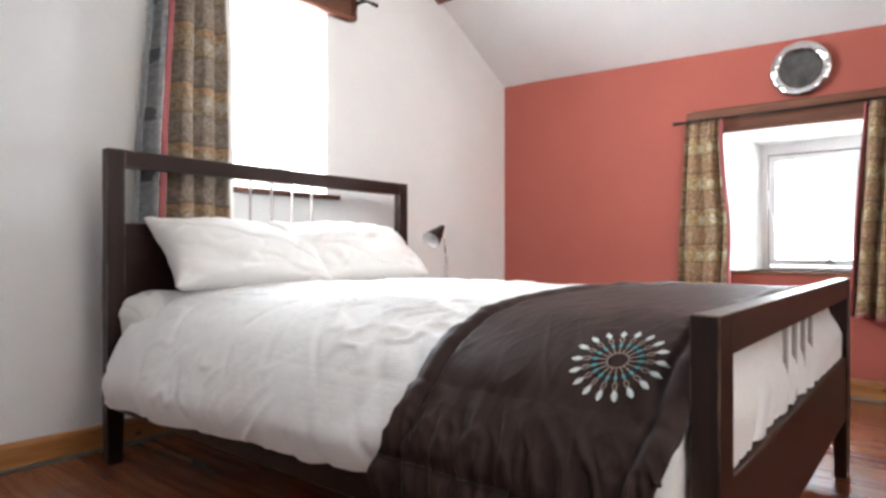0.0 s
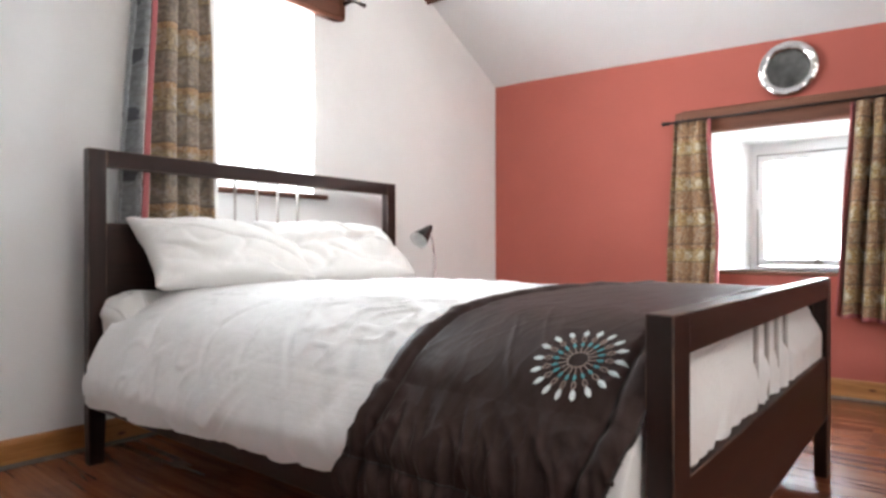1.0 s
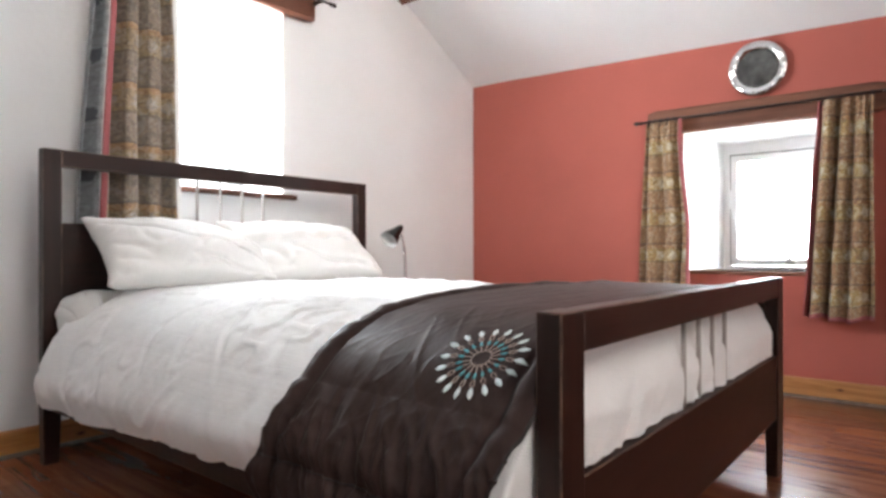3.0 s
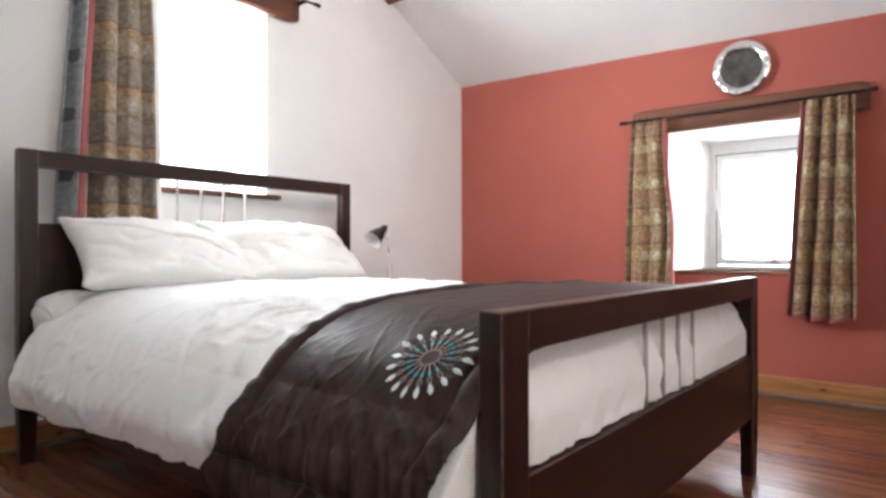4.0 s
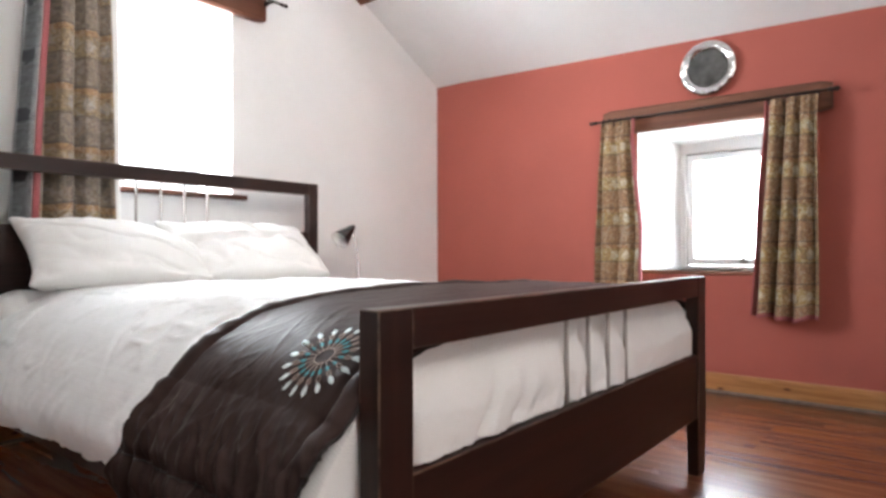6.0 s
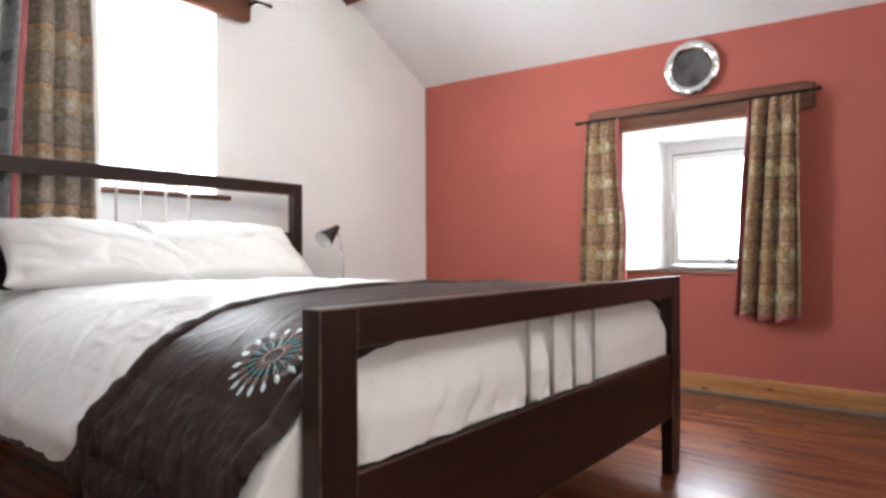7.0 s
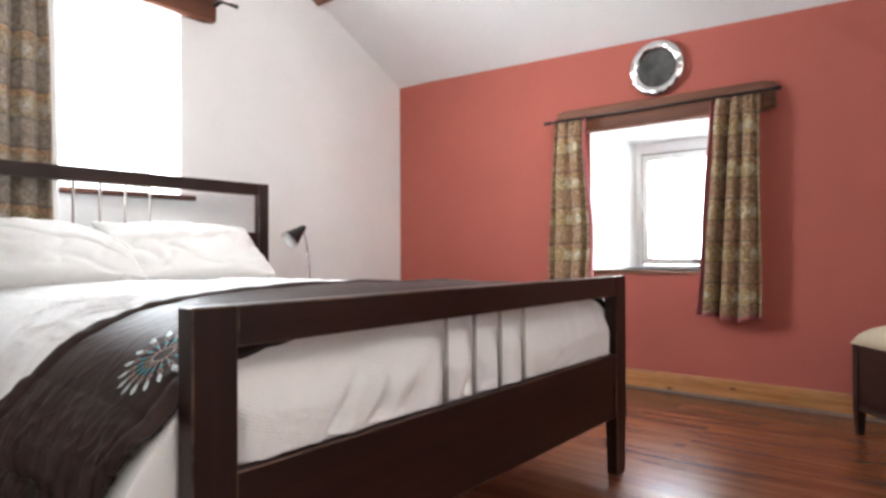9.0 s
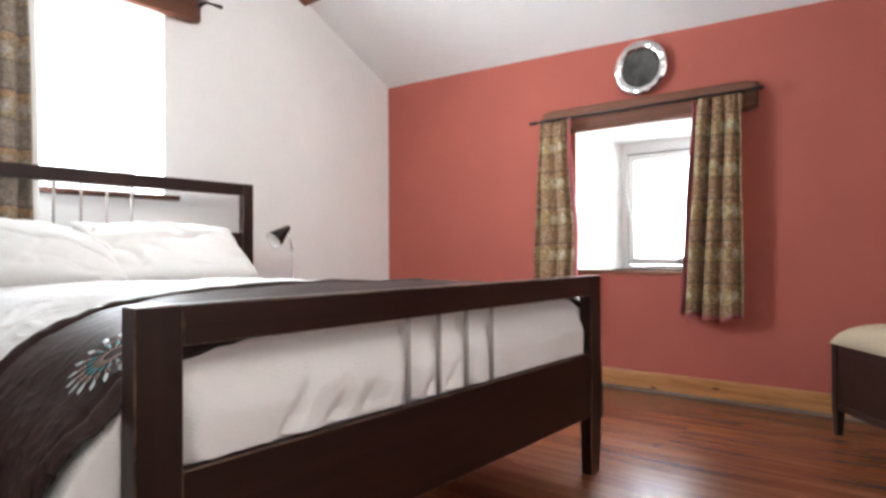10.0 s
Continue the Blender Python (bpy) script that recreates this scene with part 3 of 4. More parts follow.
def curtain(name, a, b, z_top, z_bot, inward, folds, depth, mat, label, seed=0.0, border="", bound=(), swell=(0, 0, 0), lean=(0.0, 0.0)):
    """A gathered curtain from a to b along its pole; lean: how far each side wanders by the hem, in metres, outwards."""
    a, b, inward = Vector(a), Vector(b), Vector(inward)
    d = (b - a).normalized()
    L = (b - a).length
    c = thing(name, label, "curtain", "curtains", at=(a.x, a.y, z_bot))
    inv = Matrix.Translation((a.x, a.y, z_bot)).inverted()

    def cloth(u, v, off=0.0):
        t = (z_top - v) / (z_top - z_bot)
        gather = 0.40 + 0.60 * smoothstep(0.02, 0.12, t)
        ph = 2 * math.pi * folds * u + 1.0 * math.sin(4.1 * u + 1.2 * t + seed) + seed
        amp = depth * gather * (0.8 + 0.35 * math.sin(5 * u + seed * 2))
        s = u + 0.35 / (2 * math.pi * folds) * math.sin(2 * ph)
        x = s * L - lean[0] * t * (1 - u) + lean[1] * t * u
        x += swell[0] * math.exp(-((t - swell[1]) / max(swell[2], 0.01)) ** 2) * u if swell[2] else 0.0
        x += 0.006 * noise.noise((u * 4, t * 3, seed))
        pleat = 0.008 * math.sin(2 * math.pi * folds * 3 * u + seed) * (1 - smoothstep(0.03, 0.16, t))
        y = pleat + amp * (2 * abs(math.cos(ph / 2)) ** 0.65 - 1) + 0.012 * noise.noise((u * 6, t * 4, seed + 5)) + off
        p = a + d * x + inward * y
        z = v + 0.006 * math.sin(ph) * smoothstep(0.85, 1.0, t) - (0.01 * math.sin(u * 7 + seed) * smoothstep(0.8, 1.0, t))
        return (p.x, p.y, z)

    width = L * 1.9
    main0 = 0.2 if border else 0.0
    nv = frange(z_top, z_bot, 46)
    us = frange(main0 + (0.02 if border else 0), 1.0, 20 * folds)
    part("cloth", place(sheet(lambda u, v: cloth(u, v), us, nv, 0.003, uv=lambda u, v: (u * width, v + 0.03)), inv), mat, c, smooth=True)
    if border:
        part("lining", place(sheet(lambda u, v: cloth(u, v, -0.012), frange(0.9, 1.07, 8), nv, 0.002), inv), PERCALE, c, "white lining showing at the edge", smooth=True)
        part("border", place(sheet(lambda u, v: cloth(u, v), frange(0, main0 - 0.02, 12), nv, 0.003, uv=lambda u, v: (u * width, v + 0.05)), inv), CURTAIN_B, c, "grey-blue border with dark figures", smooth=True)
        part("piping", place(sheet(lambda u, v: cloth(u, v, 0.004), frange(main0 - 0.02, main0 + 0.021, 5), nv, 0.006), inv), REDTRIM, c, "dull red piping", smooth=True)
    for side in bound:
        ua, ub = (-0.03, 0.03) if side == 0 else (0.97, 1.02)
        part("side_binding", place(sheet(lambda u, v: cloth(u, v, 0.003), frange(ua, ub, 4), nv, 0.007), inv), REDTRIM, c, "dull red edge binding", smooth=True)
    # rings and hooks over the pole
    for i in range(6):
        at = a + d * (L * (0.04 + 0.92 * i / 5))
        ring = tube([at + Vector((0, 0, z_top + 0.010)) + 0.013 * (math.cos(q) * inward + math.sin(q) * Vector((0, 0, 1))) for q in (2 * math.pi * k / 14 for k in range(15))], 0.0026, 6, cap=False)
        tube([at + Vector((0, 0, z_top - 0.004)), at + inward * 0.012 + Vector((0, 0, z_top - 0.022))], 0.0035, 6, ring)
        part("curtain_ring", place(ring, inv), IRON, c, "dark iron ring and hook")
    # red binding along the hem
    part("hem_binding", place(sheet(lambda u, v: cloth(u, v, 0.003), us, frange(z_bot + 0.014, z_bot - 0.006, 3), 0.005), inv), REDTRIM, c, "dull red fringe along the hem", smooth=True)
    return c


pz = 1.541
curtain_pole("curtain_pole", (-1.03, YR - 0.085, pz), (0.265, YR - 0.085, pz + 0.004), "thin dark iron curtain pole over the red wall's window", (0, -1, 0))
curtain("curtain", (-0.948, YR - 0.082, 0), (-0.745, YR - 0.082, 0), pz - 0.008, 0.43, (0, -1, 0), 3, 0.050, CURTAIN_C, "short gathered gold and brown tapestry curtain on the red wall", seed=1.2, swell=(0.02, 0.55, 0.22), lean=(0.055, 0.045), bound=(1,))
curtain("curtain", (-0.052, YR - 0.082, 0), (0.172, YR - 0.082, 0), pz - 0.010, 0.430, (0, -1, 0), 3, 0.058, CURTAIN_C, "short gathered gold and brown tapestry curtain with red edges", seed=3.7, lean=(0.070, -0.004), bound=(0,))
qz = 2.14
curtain_pole("curtain_pole", (XW + 0.105, -0.02, qz), (XW + 0.105, 1.485, qz), "dark iron curtain pole over the gable window", (1, 0, 0))
curtain("curtain", (XW + 0.088, 0.222, 0), (XW + 0.088, 0.535, 0), qz, 0.872, (1, 0, 0), 4, 0.062, CURTAIN_A, "long gathered tapestry curtain in olive and gold with a grey border", seed=0.4, border="y", lean=(0.080, 0.02))

# ---- ceiling light ----
# bar out of view, its form and place assumed around the added spots
track = thing("ceiling_light", "unseen ceiling light bar, form assumed, with three warm spot lamps", "ceiling light", at=(1.5, BAR_Y, 2.63))
part("bar", box(-0.75, 0.75, -0.02, 0.02, 0.0, 0.022, 0.004), CHROME, track, "chrome bar")
for sx in (-0.5, 0.5):
    part("rod", tube([(sx, 0, 0.02), (sx, 0, ceil_z(BAR_Y) - 2.625)], 0.006, 8), CHROME, track)
glow, gwn, gwl, gwb = material("bulb_glow", 0.4)
gwb.inputs["Emission Color"].default_value = (1.0, 0.8, 0.6, 1)
gwb.inputs["Emission Strength"].default_value = 12.0
for (x, y, z), _, _ in SPOTS:
    head = part("spot_head", place(lathe([(0.0, 0.0), (0.022, -0.002), (0.03, -0.03), (0.042, -0.075), (0.040, -0.075), (0.026, -0.032), (0.0, -0.02)], 24), Matrix.Translation((x - 1.5, y - BAR_Y, 0.0))), CHROME, track, "chrome spot head", True)
    part("bulb", place(lathe([(0.0, -0.03), (0.02, -0.04), (0.034, -0.066), (0.025, -0.074), (0.0, -0.077)], 20), Matrix.Translation((x - 1.5, y - BAR_Y, 0.0))), glow, head, "glowing warm bulb", True)

# ---- wall plate ----
pl = thing("wall_plate", "round polished silver plate with a fluted rim on the red wall", "plate", at=(-0.357, YR - 0.02, 1.770))
R0 = 0.149
roll = [(0.126 - 0.024 * math.cos(q), 0.006 + 0.019 * math.sin(q)) for q in (math.pi * k / 14 for k in range(15))]
prof = [(0.0, 0.004), (0.096, 0.004)] + roll + [(R0, 0.003), (0.128, 0.001), (0.10, -0.002), (0.09, -0.003), (0.0, -0.004)]
dish = lathe(prof, 180)
for v in dish.verts:   # fluted rim
    rr, th = math.hypot(v.co.x, v.co.y), math.atan2(v.co.y, v.co.x)
    if rr > 0.10:
        v.co.z += 0.0022 * math.cos(12 * th) * smoothstep(0.104, 0.130, rr)
part("dish", place(dish, Matrix.Rotation(radians(90), 4, "X")), PLATE, pl, smooth=True)
# well kept dark by its colour, in place of a dim reflection
well = lathe([(0.0, 0.0105), (0.02, 0.0103), (0.04, 0.0097), (0.06, 0.0088), (0.08, 0.0077), (0.098, 0.0066), (0.105, 0.0085)], 64)
part("well", place(well, Matrix.Rotation(radians(90), 4, "X")), DARKPLATE, pl, "polished centre, coloured dark for the dim room it reflects", True)
part("hanger", tube([(0, 0.0, 0.10), (0, 0.01, 0.11), (0, 0.0205, 0.115)], 0.003, 6), IRON, pl)

# ---- bed ----
BL, BW = -2.126, 1.60
bed = thing("bed", "dark wenge-stained wooden bed frame with open head and footboard", "bed", at=(-1.06, 0.8, 0))
binv = Matrix.Translation((-1.06, 0.8, 0)).inverted()


def bed_part(name, bm, mat, label="", smooth=False):
    ob = part(name, place(bm, binv), mat, bed, label, smooth)
    if mat in (WENGE, WENGE_Y, WENGE_Z):
        ob.data.materials.append(WORN)
        for p in ob.data.polygons:
            longest = max((ob.data.vertices[a].co - ob.data.vertices[b].co).length for a, b in p.edge_keys)
            if p.area / max(longest, 1e-6) < 0.004:
                p.material_index = 1
    return ob


def post(xa, xb, ya, yb, top, foot, taper_x=0.0, taper_y=0.0):
    """A square post with a slightly tapered foot below foot."""
    bm = box(xa, xb, ya, yb, 0.0, top, 0)
    cx, cy = (xa + xb) / 2, (ya + yb) / 2
    bmesh.ops.bisect_plane(bm, geom=bm.verts[:] + bm.edges[:] + bm.faces[:], plane_co=(0, 0, foot), plane_no=(0, 0, 1))
    for v in bm.verts:
        if v.co.z < foot - 0.001:
            v.co.x += (cx - v.co.x) * taper_x
            v.co.y += (cy - v.co.y) * taper_y
    es = [e for e in bm.edges if e.calc_face_angle(0) > 0.5]
    bmesh.ops.bevel(bm, geom=es, offset=0.003, segments=2, affect="EDGES", profile=0.5)
    return bm


FT, HT = 0.680, 1.148
for ya, yb in ((0.0, 0.077), (BW - 0.077, BW)):
    bed_part("footboard_post", post(-0.044, 0.0, ya, yb, FT, 0.20, 0.12, 0.18), WENGE_Z)
for ya, yb in ((0.0, 0.063), (BW - 0.063, BW)):
    bed_part("headboard_post", post(BL, BL + 0.046, ya, yb, HT, 0.22, 0.12, 0.18), WENGE_Z)
bed_part("footboard_rail", box(-0.043, -0.001, 0.0775, BW - 0.0775, 0.613, FT - 0.0005, 0.003), WENGE_Y)
bed_part("footboard_panel", box(-0.032, -0.006, 0.0775, BW - 0.0775, 0.200, 0.414, 0.003), WENGE_Y)
bed_part("headboard_rail", box(BL + 0.001, BL + 0.045, 0.0635, BW - 0.0635, 1.084, HT - 0.0005, 0.003), WENGE_Y)
bed_part("headboard_panel", box(BL + 0.007, BL + 0.039, 0.0635, BW - 0.0635, 0.235, 0.878, 0.003), WENGE_Y)
for y in (0.605, 0.716, 0.828, 0.942):
    bed_part("footboard_bar", tube([(-0.028, y + 0.030, 0.40), (-0.028, y + 0.030, 0.625)], 0.0055, 12), NICKEL, "slim brushed metal bar", True)
    bed_part("headboard_bar", tube([(BL + 0.023, y, 0.86), (BL + 0.023, y, 1.095)], 0.0055, 12), NICKEL, "slim brushed metal bar", True)
for ya, yb in ((0.012, 0.036), (BW - 0.036, BW - 0.012)):
    bed_part("side_rail", box(BL + 0.046, -0.044, ya, yb, 0.205, 0.330, 0.003), WENGE)
for i in range(12):
    x = -2.0 + i * 0.165
    bed_part("slat", box(x, x + 0.07, 0.036, BW - 0.036, 0.288, 0.306, 0.002, 1), PINE)

mat_ob = tagged(part("mattress", box(BL + 0.05, -0.105, 0.055, BW - 0.055, 0.307, 0.500, 0.045, 4), PERCALE, None, "", True), "white mattress lying on the bed slats", "mattress")

# white fitted sheet showing at the head, slightly bunched
def sheet_fn(u, v):
    pr = [(0.060, 0.40), (0.052, 0.47), (0.042, 0.545), (0.062, 0.590), (0.12, 0.618), (0.2, 0.620), (0.8, 0.57), (1.4, 0.562), (1.515, 0.545), (1.56, 0.51), (1.57, 0.45), (1.56, 0.40)]
    q = spline(pr, v * (len(pr) - 1))
    q.y -= 0.070 * smoothstep(-1.97, -1.86, u) * smoothstep(0.48, 0.56, q.y)
    q.x += 0.035 * smoothstep(-1.97, -1.86, u) * smoothstep(0.4, 0.0, v)
    w = noise.noise((u * 9, v * 30, 3.0))
    return (u, q[0] + 0.008 * w * (1 if v < 0.5 else -1), q[1] + 0.012 * noise.noise((u * 14, v * 16, 8.0)))


tagged(part("fitted_sheet", sheet(sheet_fn, frange(-1.70, BL + 0.054, 60), frange(0, 1, 90), 0.004), PERCALE, None, "", True), "white fitted bed sheet bunched near the headboard", "bed sheet")

# ---- duvet and runner over one section of the bed ----
PROFILE = [(-0.072, 0.245), (-0.092, 0.33), (-0.066, 0.41), (-0.022, 0.49), (0.038, 0.555), (0.125, 0.602), (0.22, 0.630), (0.36, 0.643), (0.60, 0.650), (0.85, 0.651), (1.10, 0.648), (1.28, 0.640), (1.43, 0.622), (1.55, 0.580), (1.62, 0.50), (1.665, 0.41), (1.68, 0.33), (1.685, 0.25)]
NP = len(PROFILE) - 1


def hem_z(x, far=False):
    """Height of the duvet's hem along the side."""
    # unseen far side hangs lower to shut light out from under the bed
    if far:
        return 0.15
    return 0.240 + 0.082 * max(0.0, min(1.0, (x + 2.0) / 1.4)) ** 1.25 + 0.004 * math.sin(9 * x) + 0.003 * math.sin(17 * x + 1)


def section(v, x):
    """The bed's cross-section; v from 0 at the near hem to 1 at the far one."""
    q = spline(PROFILE, v * NP)
    y, z = q[0], q[1]
    head = smoothstep(-0.6, -2.0, x) if x < -0.6 else 0.0
    side = 1 - smoothstep(0.0, 0.36, y) if y < 0.8 else 0.0
    y += 0.032 * head * side
    if z < 0.5:
        t = (0.5 - z) / 0.255
        z = 0.5 - t * (0.5 - hem_z(x, y > 0.8))
    return y, z


def creases(x, y, z, k=1.0):
    """Soft folds: broad swells, hanging pleats towards the hem, and short puckers in patches."""
    wx = x + 0.05 * noise.noise((x * 3, y * 3, z * 3 + 7))
    s = 0.008 * noise.noise((x * 2.1, y * 2.2, z * 2.0))
    s += 0.0055 * noise.noise((wx * 5.0 + 3, y * 4.0, z * 3.0))
    s += 0.0028 * noise.noise((wx * 12.0 + 3, y * 11.0, z * 6.0))
    s += 0.0018 * noise.noise((x * 30.0, y * 24.0, z * 16.0))
    patch = smoothstep(-0.02, 0.35, noise.noise((x * 2.6 + 5, y * 2.4, z * 3.0 + 1)))
    r = 1 - abs(noise.noise((wx * 6.0 + 9 + z * 5, y * 3.5, z * 3.0 + 4)))
    s -= 0.0075 * k * patch * max(0.0, r - 0.84) / 0.16
    patch = smoothstep(0.0, 0.3, noise.noise((x * 3.3 - 4, y * 3.4, z * 4.0 + 6)))
    r = 1 - abs(noise.noise((wx * 15.0 - z * 9, y * 13.0, z * 6.0)))
    s += 0.0085 * k * patch * max(0.0, r - 0.80) / 0.20
    low = smoothstep(0.52, 0.28, z)
    s += 0.011 * low * noise.noise((x * 8.0 + z * 2.5, 2.0, z * 1.2))
    r = 1 - abs(noise.noise((x * 5.0 + z * 3, 6.0, z * 1.5)))
    s -= 0.012 * k * low * max(0.0, r - 0.85) / 0.15
    return s * k


XF = -0.056   # foot end of the duvet


def duvet_fn(u, v):
    """u from 0 at the head to 1 where the foot begins to turn down, then on to 2 across the foot's face."""
    if u <= 1.0:
        x = -2.0 + 0.03 * smoothstep(0.3, 0.1, v) + 0.012 * noise.noise((v * 14, 1.0, 2.0))
        x += (XF - 0.075 - x) * u
        y, z = section(v, x)
        side = smoothstep(0.0, 0.04, v) * (1 - smoothstep(0.96, 1.0, v))
        a, b = section(min(1, v + 0.004), x), section(max(0, v - 0.004), x)
        ty, tz = a[0] - b[0], a[1] - b[1]
        ln = math.hypot(ty, tz) or 1
        c = creases(x, y, z)
        puff = -0.012 * smoothstep(-1.9, -2.0, x) * smoothstep(0.5, 0.62, z)
        puff -= 0.018 * smoothstep(-1.80, -1.97, x) * smoothstep(0.30, 0.10, y) * smoothstep(0.50, 0.58, z)
        return (x, y - tz / ln * c, z + ty / ln * c + puff)
    w = u - 1.0
    x1 = XF - 0.075
    y, z = section(v, x1)
    cy, cz = 0.80, 0.28
    if w < 0.5:
        q = w / 0.5 * math.pi / 2
        x = x1 + 0.075 * math.sin(q)
        k = 1 - 0.075 * (1 - math.cos(q))
    else:
        x, k = XF, 0.925 * (1 - (w - 0.5) / 0.5)
    kz = 1 - (1 - k) * 1.0
    yy, zz = y, cz + (z - cz) * k
    if w >= 0.5:
        yy = cy + (y - cy) * (1 - (w - 0.5) / 0.5)
    zz += 0.030 * math.exp(-((yy - 0.06) / 0.07) ** 2) * smoothstep(0.1, 0.5, w) * smoothstep(0.46, 0.54, zz)
    low = smoothstep(0.56, 0.42, zz)
    a = 0.006 * noise.noise((yy * 3 + 2, zz * 2, 1.0)) + 0.002 * noise.noise((yy * 26 - zz * 12, zz * 4, 2.0))
    # folds fanning up from the lower edge on one half, flat creases on the other
    near = 1 - smoothstep(0.70, 0.95, yy)
    r = 1 - abs(noise.noise((yy * 8.5 - zz * 5.5, zz * 0.9, 7.0)))
    a -= (0.024 * low * near + 0.003) * max(0.0, r - 0.72) / 0.28
    r = 1 - abs(noise.noise((yy * 16 - zz * 9, zz * 2.0, 3.0)))
    a -= 0.007 * low * near * max(0.0, r - 0.75) / 0.25
    r = 1 - abs(noise.noise((yy * 2.6, zz * 22 - yy * 7, 5.0)))
    a -= 0.009 * low * (1 - near) * max(0.0, r - 0.75) / 0.25
    c = creases(x1, y, z) * (1 - w)
    # the cloth sags over the panel's top edge, held back by the bars
    barred = max(math.exp(-((yy - yb) / 0.022) ** 2) for yb in (0.635, 0.746, 0.858, 0.972))
    sag = 0.050 + 0.008 * noise.noise((yy * 6, 3.0, 1.0))
    belly = smoothstep(0.60, 0.47, zz) * (1 - 0.12 * smoothstep(0.455, 0.415, zz))
    out = x + a * smoothstep(0.2, 0.6, w) * (1 - 0.6 * smoothstep(0.45, 0.415, zz)) + (sag * belly if w >= 0.5 else 0.0)
    front = -0.050 + 0.038 * smoothstep(0.58, 0.50, zz) * (1 - 0.75 * barred)
    inside = smoothstep(0.075, 0.11, yy) * (1 - smoothstep(1.49, 1.525, yy))
    front = -0.052 + (front + 0.052) * inside
    if zz < 0.4175:
        front = min(front, -0.037)
    return (min(out, front), yy, zz + c * (0.5 if w < 0.5 else 0.0))


ARC = [0.0]
for i in range(400):
    p, q = spline(PROFILE, i / 400 * NP), spline(PROFILE, min(NP, (i + 1) / 400 * NP))
    ARC.append(ARC[-1] + (p - q).length)


def duvet_uv(u, v):
    """Metres along the bed and along its section."""
    along = 1.9 * u if u <= 1 else 1.9 + 0.10 * (u - 1) / 0.5 if u <= 1.5 else 2.0 + 0.36 * (u - 1.5) / 0.5
    return (along, ARC[min(400, int(v * 400 + 0.5))])


us = frange(0, 1, 190) + frange(1.0, 1.5, 16)[1:] + frange(1.5, 1.98, 80)[1:]
duvet = thing("duvet", "white waffle-woven cotton duvet, softly creased, hanging over the bed", "duvet", at=(-1.0, 0.8, 0.6))
dinv = Matrix.Translation((-1.0, 0.8, 0.6)).inverted()
part("cover", place(sheet(duvet_fn, us, frange(0, 1, 281), 0.012, uv=duvet_uv), dinv), LINEN, duvet, smooth=True)
part("hem", place(tube([Vector(duvet_fn(u, 0.0)) + Vector((0, 0.004, 0.0)) for u in frange(0.0, 1.0, 180)], 0.004, 6), dinv), LINEN, duvet, "rolled hem", True)

# runner
RX0, RX1 = -0.575, -0.052


